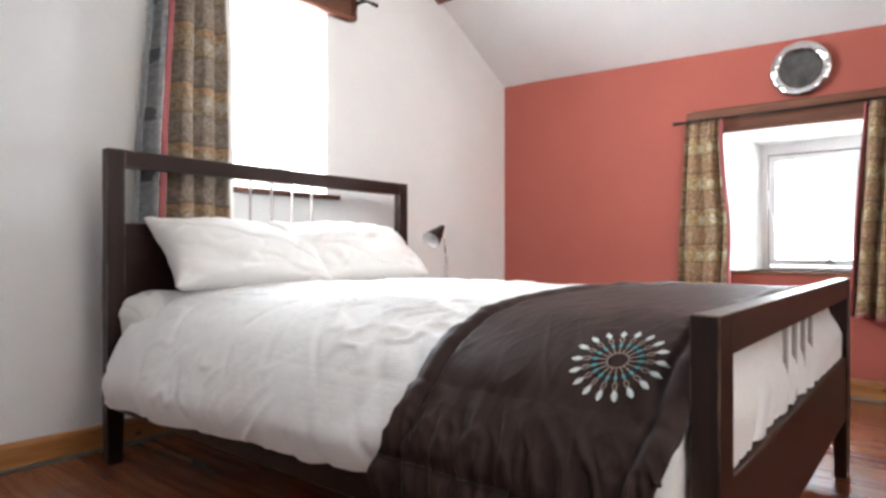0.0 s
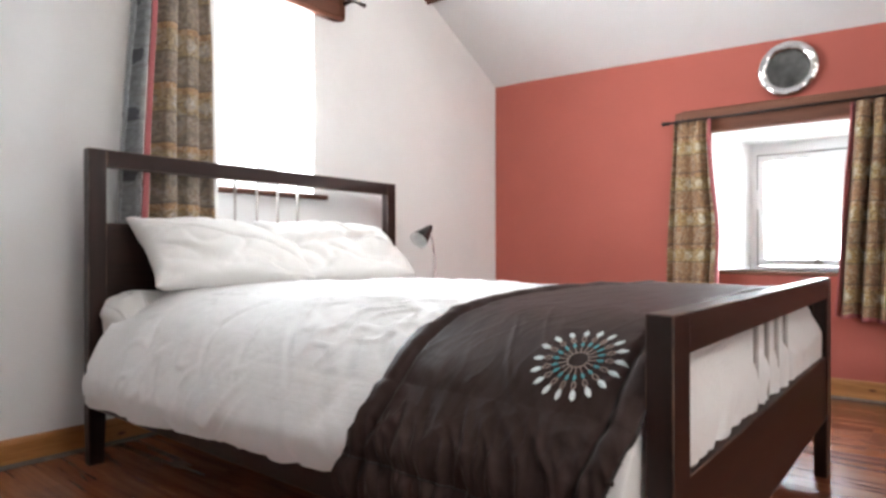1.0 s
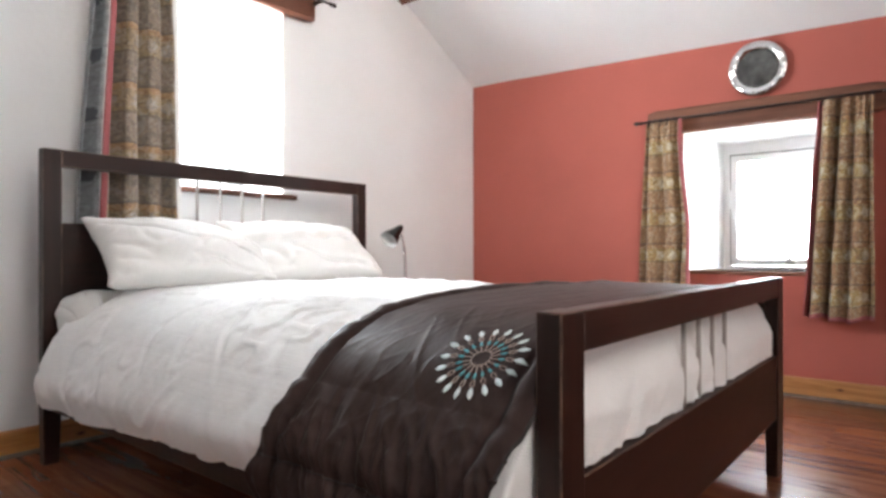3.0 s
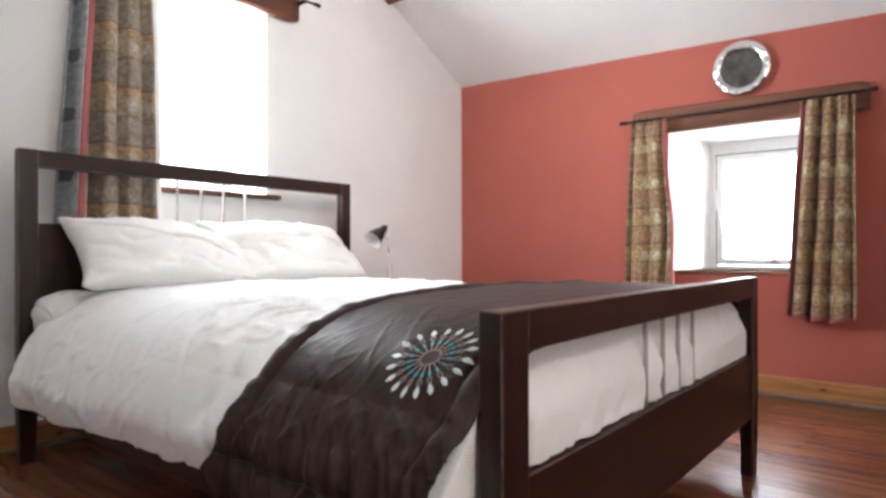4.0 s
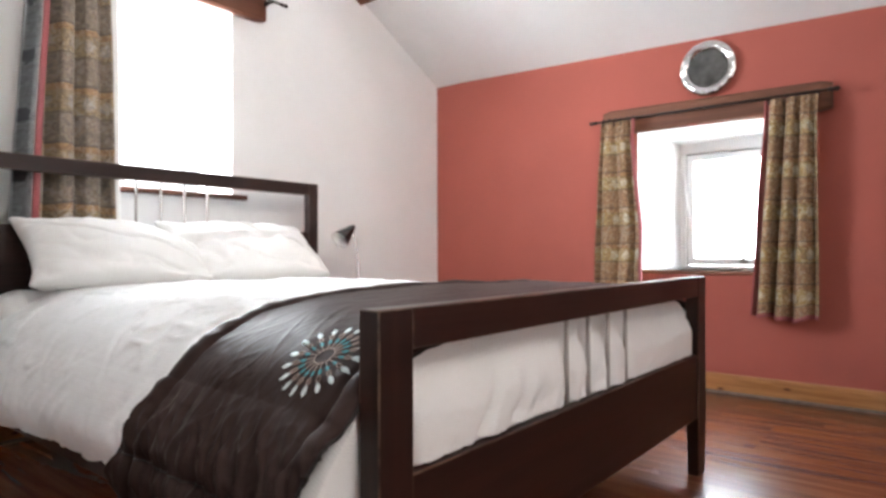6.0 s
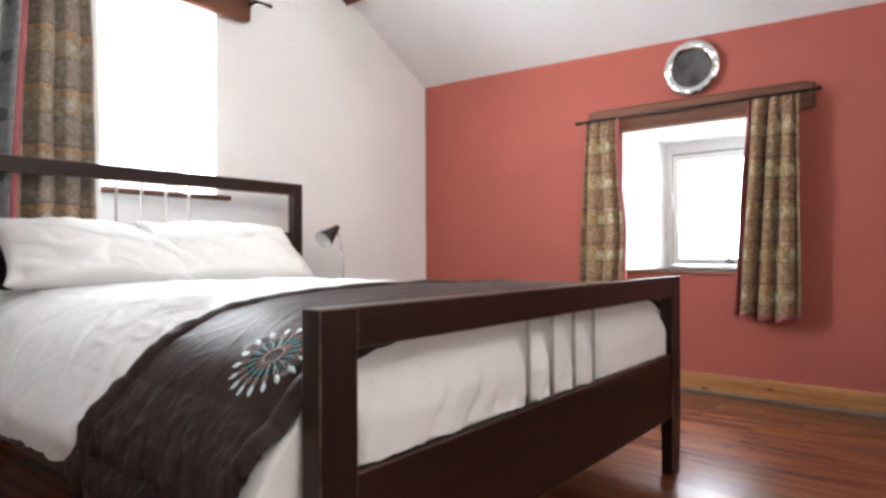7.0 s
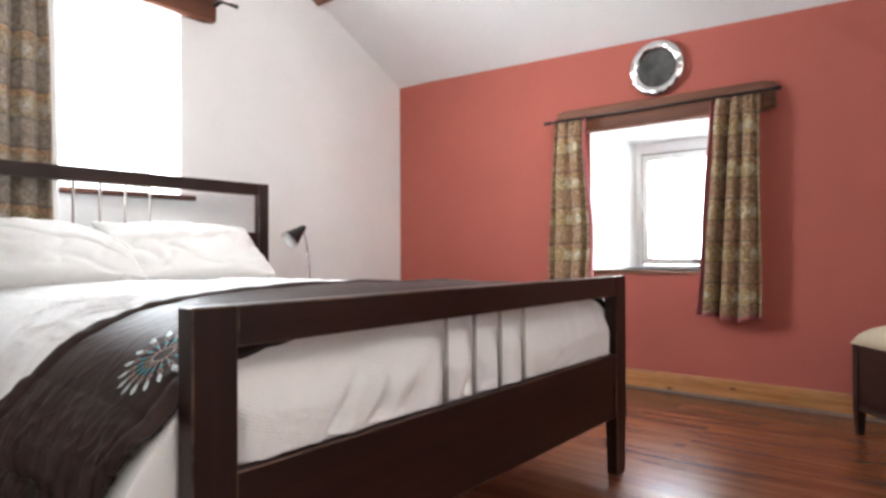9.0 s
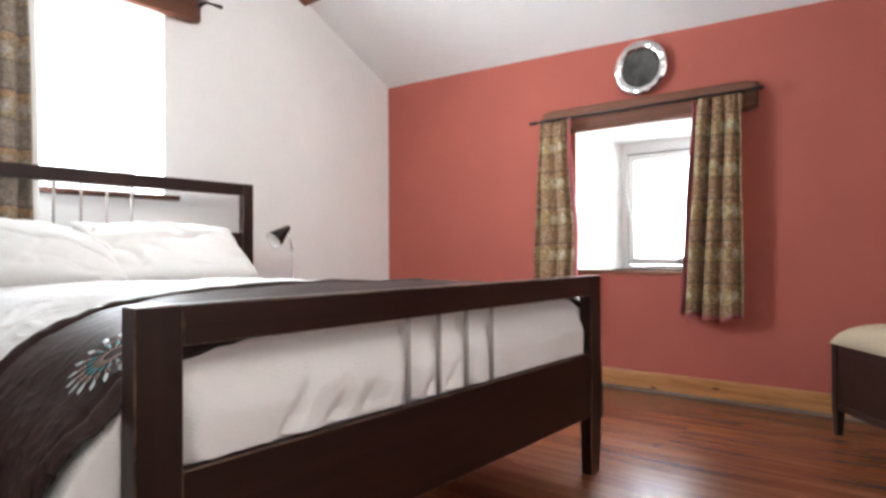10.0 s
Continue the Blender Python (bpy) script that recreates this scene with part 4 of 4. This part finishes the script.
def runner_fn(s, v, lift=0.022):
    """s from 0 at the runner's head side to 1 at its foot side; v along the section."""
    lowl = 1 - smoothstep(0.0, 0.22, v)
    xl = RX0 + 0.003 - 0.035 * lowl * lowl + 0.075 * smoothstep(0.38, 0.58, v)
    xl += 0.007 * (abs(math.sin(v * 30 + 2 * math.sin(v * 17))) - 0.6) * (1 - smoothstep(0.0, 0.1, s))
    xr = RX1 + 0.008 - 0.040 * lowl
    x = xl + (xr - xl) * s
    y, z = section(v, x)
    hz = 0.275 - 0.03 * s
    t = 0.0
    if z < 0.42 and v < 0.5:
        zz = 0.42 - (0.42 - z) * (0.42 - hz) / (0.42 - hem_z(x))
        z = zz
    a, b = section(min(1, v + 0.004), x), section(max(0, v - 0.004), x)
    ty, tz = a[0] - b[0], a[1] - b[1]
    ln = math.hypot(ty, tz) or 1
    c = 0.006 * noise.noise((x * 2.1, y * 2.2, z * 2.0)) + 0.0035 * noise.noise((x * 5.0 + 3, y * 4.0, z * 3.0)) + lift
    # quilted band inside the edges
    edge = min(s * (xr - xl), (1 - s) * (xr - xl))
    c += 0.006 * math.exp(-((edge - 0.02) / 0.016) ** 2) - 0.011 * math.exp(-((edge - 0.046) / 0.007) ** 2)
    near_edge = smoothstep(0.11, 0.03, edge)
    c += 0.0050 * near_edge * noise.noise((x * 9, v * 42, 6.0))
    hv = v / 0.055
    c += 0.007 * math.exp(-((hv - 0.5) / 0.4) ** 2) - 0.013 * math.exp(-((hv - 1.25) / 0.16) ** 2)
    ruff = smoothstep(1.3, 0.4, hv) * 0.0075 * noise.noise((x * 42, v * 12, 3.0))
    ruff += 0.0028 * noise.noise((x * 9 + v * 14, v * 5, 11.0)) + 0.0065 * noise.noise((x * 22 + v * 8, v * 9, 4.0)) * smoothstep(0.26, 0.03, v)
    r = 1 - abs(noise.noise((x * 11 + v * 10, v * 5, 21.0)))
    ruff += 0.0016 * smoothstep(-0.1, 0.3, noise.noise((x * 5, v * 6, 30.0))) * max(0.0, r - 0.86) / 0.14
    r = 1 - abs(noise.noise((x * 17 - v * 14, v * 13, 25.0)))
    ruff += 0.0010 * max(0.0, r - 0.86) / 0.14
    ruff += 0.011 * smoothstep(0.11, 0.05, v) * noise.noise((x * 44, v * 16, 9.0))
    # gathers drawn up from the hem's seam, and a few long creases
    r = 1 - abs(noise.noise((x * 19 + v * 9, v * 11.0, 41.0)))
    ruff += 0.009 * smoothstep(0.24, 0.07, v) * max(0.0, r - 0.74) / 0.26
    r = 1 - abs(noise.noise((x * 36 + v * 12, v * 16.0, 44.0)))
    ruff += 0.011 * smoothstep(0.19, 0.07, v) * max(0.0, r - 0.66) / 0.34
    r = 1 - abs(noise.noise((x * 8 + v * 7, v * 8.0, 52.0)))
    ruff += 0.004 * smoothstep(-0.05, 0.25, noise.noise((x * 4, v * 5, 61.0))) * smoothstep(0.42, 0.25, v) * max(0.0, r - 0.82) / 0.18
    c += ruff
    dz = 0.0
    if s > 0.86:
        dz = (0.026 * math.exp(-((y - 0.06) / 0.09) ** 2) - 0.028 - 0.014 * smoothstep(0.60, 0.15, y)) * ((s - 0.86) / 0.14) ** 2 * smoothstep(0.40, 0.60, z)
    return (x, y - tz / ln * c, z + ty / ln * c + dz)


runner = thing("bed_runner", "dark brown quilted satin bed runner with an embroidered sunburst", "bed runner", at=(-0.3, 0.8, 0.64))
rinv = Matrix.Translation((-0.3, 0.8, 0.64)).inverted()
part("runner_cloth", place(sheet(runner_fn, frange(0, 1, 190), frange(0.0, 1, 420), 0.012), rinv), SATIN, runner, smooth=True)
for s in (0.0, 1.0):
    part("piping", place(tube([runner_fn(s, v, 0.017) for v in frange(0, 1, 200)], 0.0035, 6), rinv), PIPING, runner, "dark piped edge", True)
for s in (0.088, 0.912):
    part("stitched_seam", place(tube([runner_fn(s, v, 0.0212) for v in frange(0.05, 1, 300)], 0.0022, 5), rinv), PIPING, runner, "stitched seam", True)
part("stitched_seam", place(tube([runner_fn(s, 0.068, 0.0212) for s in frange(0.0, 1, 160)], 0.0022, 5), rinv), PIPING, runner, "stitched seam", True)

# sunburst embroidery: eighteen rays laid on the cloth
MS, MV = 0.748, 0.250    # centre on the runner


def on_cloth(dx, dy, lift):
    """A place on the runner dx metres along its width and dy metres up its section from the sunburst's centre."""
    dx, dy = dx * 0.82, dy * 0.87
    p = Vector(runner_fn((MS + dx / 0.507), MV + dy / 1.62, 0.022))
    q = Vector(runner_fn((MS + dx / 0.507) - 0.01, MV + dy / 1.62, 0.022))
    r = Vector(runner_fn((MS + dx / 0.507), MV + dy / 1.62 + 0.003, 0.022))
    nrm = (p - q).cross(r - p).normalized()
    return p + nrm * lift


def petal(r0, r1, w, q, n=9, bm=None):
    """A drop-shaped leaf along direction q from r0 to r1, domed."""
    bm = bm or bmesh.new()
    ca, sa = math.cos(q), math.sin(q)
    L, Rr, M = [], [], []
    for i in range(n):
        t = i / (n - 1)
        h = w * (math.sin(math.pi * t ** 0.8) ** 0.8) * (0.55 + 0.45 * t) + 0.0002
        rad = r0 + (r1 - r0) * t
        for arr, off, lift in ((L, h, 0.0012), (M, 0.0, 0.0026), (Rr, -h, 0.0012)):
            arr.append(bm.verts.new(on_cloth(rad * ca - off * sa, rad * sa + off * ca, lift)))
    for i in range(n - 1):
        bm.faces.new((L[i], M[i], M[i + 1], L[i + 1]))
        bm.faces.new((M[i], Rr[i], Rr[i + 1], M[i + 1]))
    return bm


def thread(points, r=0.0009):
    return tube([on_cloth(a, b, 0.0012) for a, b in points], r, 5)


polar = lambda r, q: (r * math.cos(q), r * math.sin(q))
part("embroidered_ring", place(thread([polar(0.021, 2 * math.pi * i / 32) for i in range(33)]), rinv), COPPER, runner, "copper thread ring", True)
for k in range(18):
    q = 2 * math.pi * k / 18 + 0.09
    part("embroidered_stem", place(thread([polar(0.021, q), polar(0.035, q), polar(0.052, q)]), rinv), COPPER, runner, "copper thread stem")
    part("embroidered_bead", place(petal(0.038, 0.054, 0.0042, q), rinv), TEAL, runner, "teal thread bead")
    loop = []
    for i in range(17):
        a = 2 * math.pi * i / 16
        rr, off = 0.064 - 0.0085 * math.cos(a), 0.0042 * math.sin(a)
        loop.append((rr * math.cos(q) - off * math.sin(q), rr * math.sin(q) + off * math.cos(q)))
    part("embroidered_loop", place(thread(loop), rinv), COPPER, runner, "copper thread loop", True)
    part("embroidered_petal", place(petal(0.073, 0.098, 0.0075, q), rinv), SILVER, runner, "silver-white thread petal")

# ---- pillows ----


def pillow(w, h, t, seed, slump=0.0, tuck=0.0):
    """A plump pillow in its own plane: x across, y up, z thick; slump: how far one upper corner sinks; tuck: depth of a fold across."""
    bm = bmesh.new()
    nu, nv = 80, 56
    grids = []
    for sgn in (1, -1):
        g = []
        for i in range(nu + 1):
            row = []
            for j in range(nv + 1):
                a, b = -1 + 2 * i / nu, -1 + 2 * j / nv
                fa, fb = max(0, 1 - abs(a) ** 2.6), max(0, 1 - abs(b) ** 2.4)
                th = t / 2 * (fa * fb) ** 0.42
                pinch = 1 - 0.07 * (1 - abs(a) ** 2) * abs(b) ** 4
                pinch2 = 1 - 0.10 * (1 - abs(b) ** 2) * abs(a) ** 4
                x, y = a * w / 2 * pinch2, b * h / 2 * pinch
                n1 = 0.014 * noise.noise((x * 4, y * 4, seed)) + 0.009 * noise.noise((x * 8, y * 10, seed + 4)) + 0.003 * noise.noise((x * 22, y * 22, seed))
                rdg = 1 - abs(noise.noise((x * 3.2 + seed, y * 9.0 + x * 3, seed)))
                n1 -= 0.016 * max(0.0, rdg - 0.82) / 0.18
                r2 = 1 - abs(noise.noise((x * 5.5 - y * 3 + seed, y * 6.0, seed + 9)))
                n1 -= 0.006 * max(0.0, r2 - 0.86) / 0.14
                n1 -= tuck * math.exp(-((y - 0.02 - 0.10 * x) / 0.016) ** 2) * smoothstep(-0.9, -0.3, a) * (1 - smoothstep(0.3, 0.8, a))
                y -= h * slump * smoothstep(0.15, 1.0, a) * (b + 1) / 2
                y += h * 0.05 * smoothstep(-0.8, -1.0, a) * (b + 1) / 2
                edge = min(1.0, (1 - max(abs(a), abs(b))) * 6)
                row.append((x + 0.004 * noise.noise((x * 8, y * 8, seed + 2)), y, sgn * th + n1 * edge))
            g.append(row)
        grids.append(g)
    V = []
    for s, g in enumerate(grids):
        vv = []
        for i in range(nu + 1):
            row = []
            for j in range(nv + 1):
                if s == 1 and (i in (0, nu) or j in (0, nv)):
                    row.append(V[0][i][j])
                else:
                    row.append(bm.verts.new(g[i][j]))
            vv.append(row)
        V.append(vv)
    for s in (0, 1):
        for i in range(nu):
            for j in range(nv):
                q = (V[s][i][j], V[s][i + 1][j], V[s][i + 1][j + 1], V[s][i][j + 1])
                bm.faces.new(q if s == 0 else q[::-1])
    return bm


def lay_pillow(name, cy, cx, cz, w, h, t, tilt, spin, seed, label, slump=0.0, tuck=0.0):
    # across the bed along y, leaning back against the headboard
    base = Matrix(((0, 0, 1, 0), (1, 0, 0, 0), (0, 1, 0, 0), (0, 0, 0, 1)))
    m = Matrix.Translation((cx, cy, cz)) @ Matrix.Rotation(radians(spin), 4, "Z") @ Matrix.Rotation(radians(-tilt), 4, "Y") @ base
    return tagged(part(name, place(pillow(w, h, t, seed, slump, tuck), m), PERCALE, None, "", True), label, "pillow", "pillows on the bed")


lay_pillow("pillow", 1.035, -1.895, 0.772, 0.78, 0.355, 0.19, 48, 1, 5.0, "plump white cotton pillow leaning against the headboard", 0.0, 0.02)
lay_pillow("pillow", 0.440, -1.888, 0.770, 0.68, 0.335, 0.195, 46, -2, 2.0, "plump white cotton pillow leaning on the headboard beside another", 0.48)

# ---- bedside lamp ----
table = thing("bedside_table", "small dark-stained bedside table beside the headboard", "bedside table", at=(-2.02, 1.95, 0))
tinv = Matrix.Translation((-2.02, 1.95, 0)).inverted()
part("tabletop", place(box(-2.26, -1.82, 1.72, 2.16, 0.475, 0.50, 0.004), tinv), WENGE_Y, table)
part("table_body", place(box(-2.25, -1.84, 1.74, 2.14, 0.30, 0.475, 0.003), tinv), WENGE_Y, table)
for xa in (-2.25, -1.875):
    for ya in (1.74, 2.105):
        part("leg", place(post(xa, xa + 0.035, ya, ya + 0.035, 0.30, 0.25, 0.2, 0.2), tinv), WENGE_Z, table)

LP = Vector((-1.93, 1.76, 0.5))
lamp = thing("table_lamp", "small black reading lamp with a chrome stem on the bedside table", "lamp", at=LP)
part("base", lathe([(0.0, 0.0), (0.062, 0.0), (0.064, 0.006), (0.05, 0.014), (0.014, 0.02), (0.0, 0.02)], 32), BLACK, lamp, smooth=True)
part("stem", tube([(0, 0, 0.015), (0, 0, 0.12), (0.0, -0.002, 0.24), (0.0, -0.010, 0.28)], 0.0075, 12), CHROME, lamp, "chrome stem", True)
part("arm", tube([(0, -0.008, 0.275), (0, -0.024, 0.34), (0, -0.04, 0.395)], 0.006, 10), CHROME, lamp, "chrome arm", True)
part("joint", place(lathe([(0, -0.016), (0.012, -0.014), (0.017, 0), (0.012, 0.014), (0, 0.016)], 20), Matrix.Translation((0, -0.04, 0.403))), BLACK, lamp, smooth=True)
ax = Vector((0.02, -0.80, -0.58)).normalized()
m = Matrix.Translation(Vector((0, -0.04, 0.403))) @ ax.to_track_quat("Z", "Y").to_matrix().to_4x4()
sh = part("shade", place(lathe([(0.012, 0.008), (0.022, 0.012), (0.025, 0.03), (0.034, 0.055), (0.048, 0.10), (0.051, 0.118), (0.052, 0.121)], 36), m), BLACK, lamp, "black conical shade", True)
part("shade_lining", place(lathe([(0.019, 0.013), (0.023, 0.03), (0.032, 0.055), (0.046, 0.10), (0.0500, 0.120)], 36), m), SHADE_IN, sh, "pale shade lining", True)
part("bulb", place(lathe([(0, 0.02), (0.012, 0.025), (0.012, 0.045), (0.02, 0.068), (0.02, 0.08), (0.012, 0.094), (0, 0.098)], 20), m), SHADE_IN, sh, "unlit white bulb", True)

# ---- ottoman ----
OA = Vector((0.560, 2.606, 0))
ott = thing("ottoman_stool", "dark wooden box stool with a padded cream seat on tapered legs", "stool", at=OA)
turn = Matrix.Rotation(math.atan2(-0.8, 0.6), 4, "Z")
oinv = Matrix.Translation(OA).inverted()
OL, OD = 0.50, 0.36


def ott_part(name, bm, mat, label="", smooth=False):
    part(name, place(bm, turn), mat, ott, label, smooth)


for xa in (0.0, OL - 0.036):
    for ya in (0.0, OD - 0.036):
        ott_part("leg", post(xa, xa + 0.036, ya, ya + 0.036, 0.375, 0.105, 0.3, 0.3), WENGE_Z)
for ya in (0.006, OD - 0.024):
    ott_part("side_panel", box(0.036, OL - 0.036, ya, ya + 0.018, 0.130, 0.345, 0.002), WENGE)
    ott_part("bottom_rail", box(0.036, OL - 0.036, ya - 0.003, ya + 0.021, 0.105, 0.130, 0.002), WENGE)
    ott_part("top_rail", box(0.036, OL - 0.036, ya - 0.003, ya + 0.021, 0.345, 0.375, 0.002), WENGE)
for xa in (0.006, OL - 0.024):
    ott_part("side_panel", box(xa, xa + 0.018, 0.036, OD - 0.036, 0.110, 0.375, 0.002), WENGE_Y)
bm = bmesh.new()
n = 18
top = []
for i in range(n + 1):
    row = []
    for j in range(n + 1):
        a, b = -1 + 2 * i / n, -1 + 2 * j / n
        h = 0.098 * ((1 - abs(a) ** 3.2) * (1 - abs(b) ** 3.2)) ** 0.36 if max(abs(a), abs(b)) < 1 else 0.0
        row.append(bm.verts.new((OL / 2 + a * (OL / 2 + 0.006), OD / 2 + b * (OD / 2 + 0.006), 0.376 + h)))
    top.append(row)
for i in range(n):
    for j in range(n):
        bm.faces.new((top[i][j], top[i + 1][j], top[i + 1][j + 1], top[i][j + 1]))
bm.faces.new([top[i][0] for i in range(n + 1)][::-1] + [top[0][j] for j in range(1, n + 1)][::1] + [top[i][n] for i in range(1, n + 1)] + [top[n][j] for j in range(1, n)][::-1])
ott_part("cushion", bm, CREAM, "padded cream fabric seat", True)

# ---- floor boards ----
floor = tagged(part("floor", box(XW - 0.45, XE + 0.2, YS - 0.2, YR + THICK, -0.06, -0.006, 0), GAP), "reddish brown laminate floor in long boards", "floor", kind="structure")
BWID, BLEN = 0.19, 1.29
board_meshes = {}


def board_mesh(length):
    key = round(length, 2)
    if key not in board_meshes:
        board_meshes[key] = mesh_from(box(0.0004, key - 0.0004, 0.0004, BWID - 0.0004, -0.008, 0.0, 0), "floor_board", LAMINATE)
    return board_meshes[key]


rng = random.Random(4)
for row in range(int((YR - YS) / BWID) + 1):
    xx = XW
    length = rng.choice((0.43, 0.65, 0.86, 1.08, 1.29))
    while xx < XE - 0.01:
        length = min(length, XE - xx)
        b = new("floor_board", board_mesh(length))
        b.location = (xx, YR - (row + 1) * BWID, 0)
        b.parent = floor
        xx += length
        length = BLEN
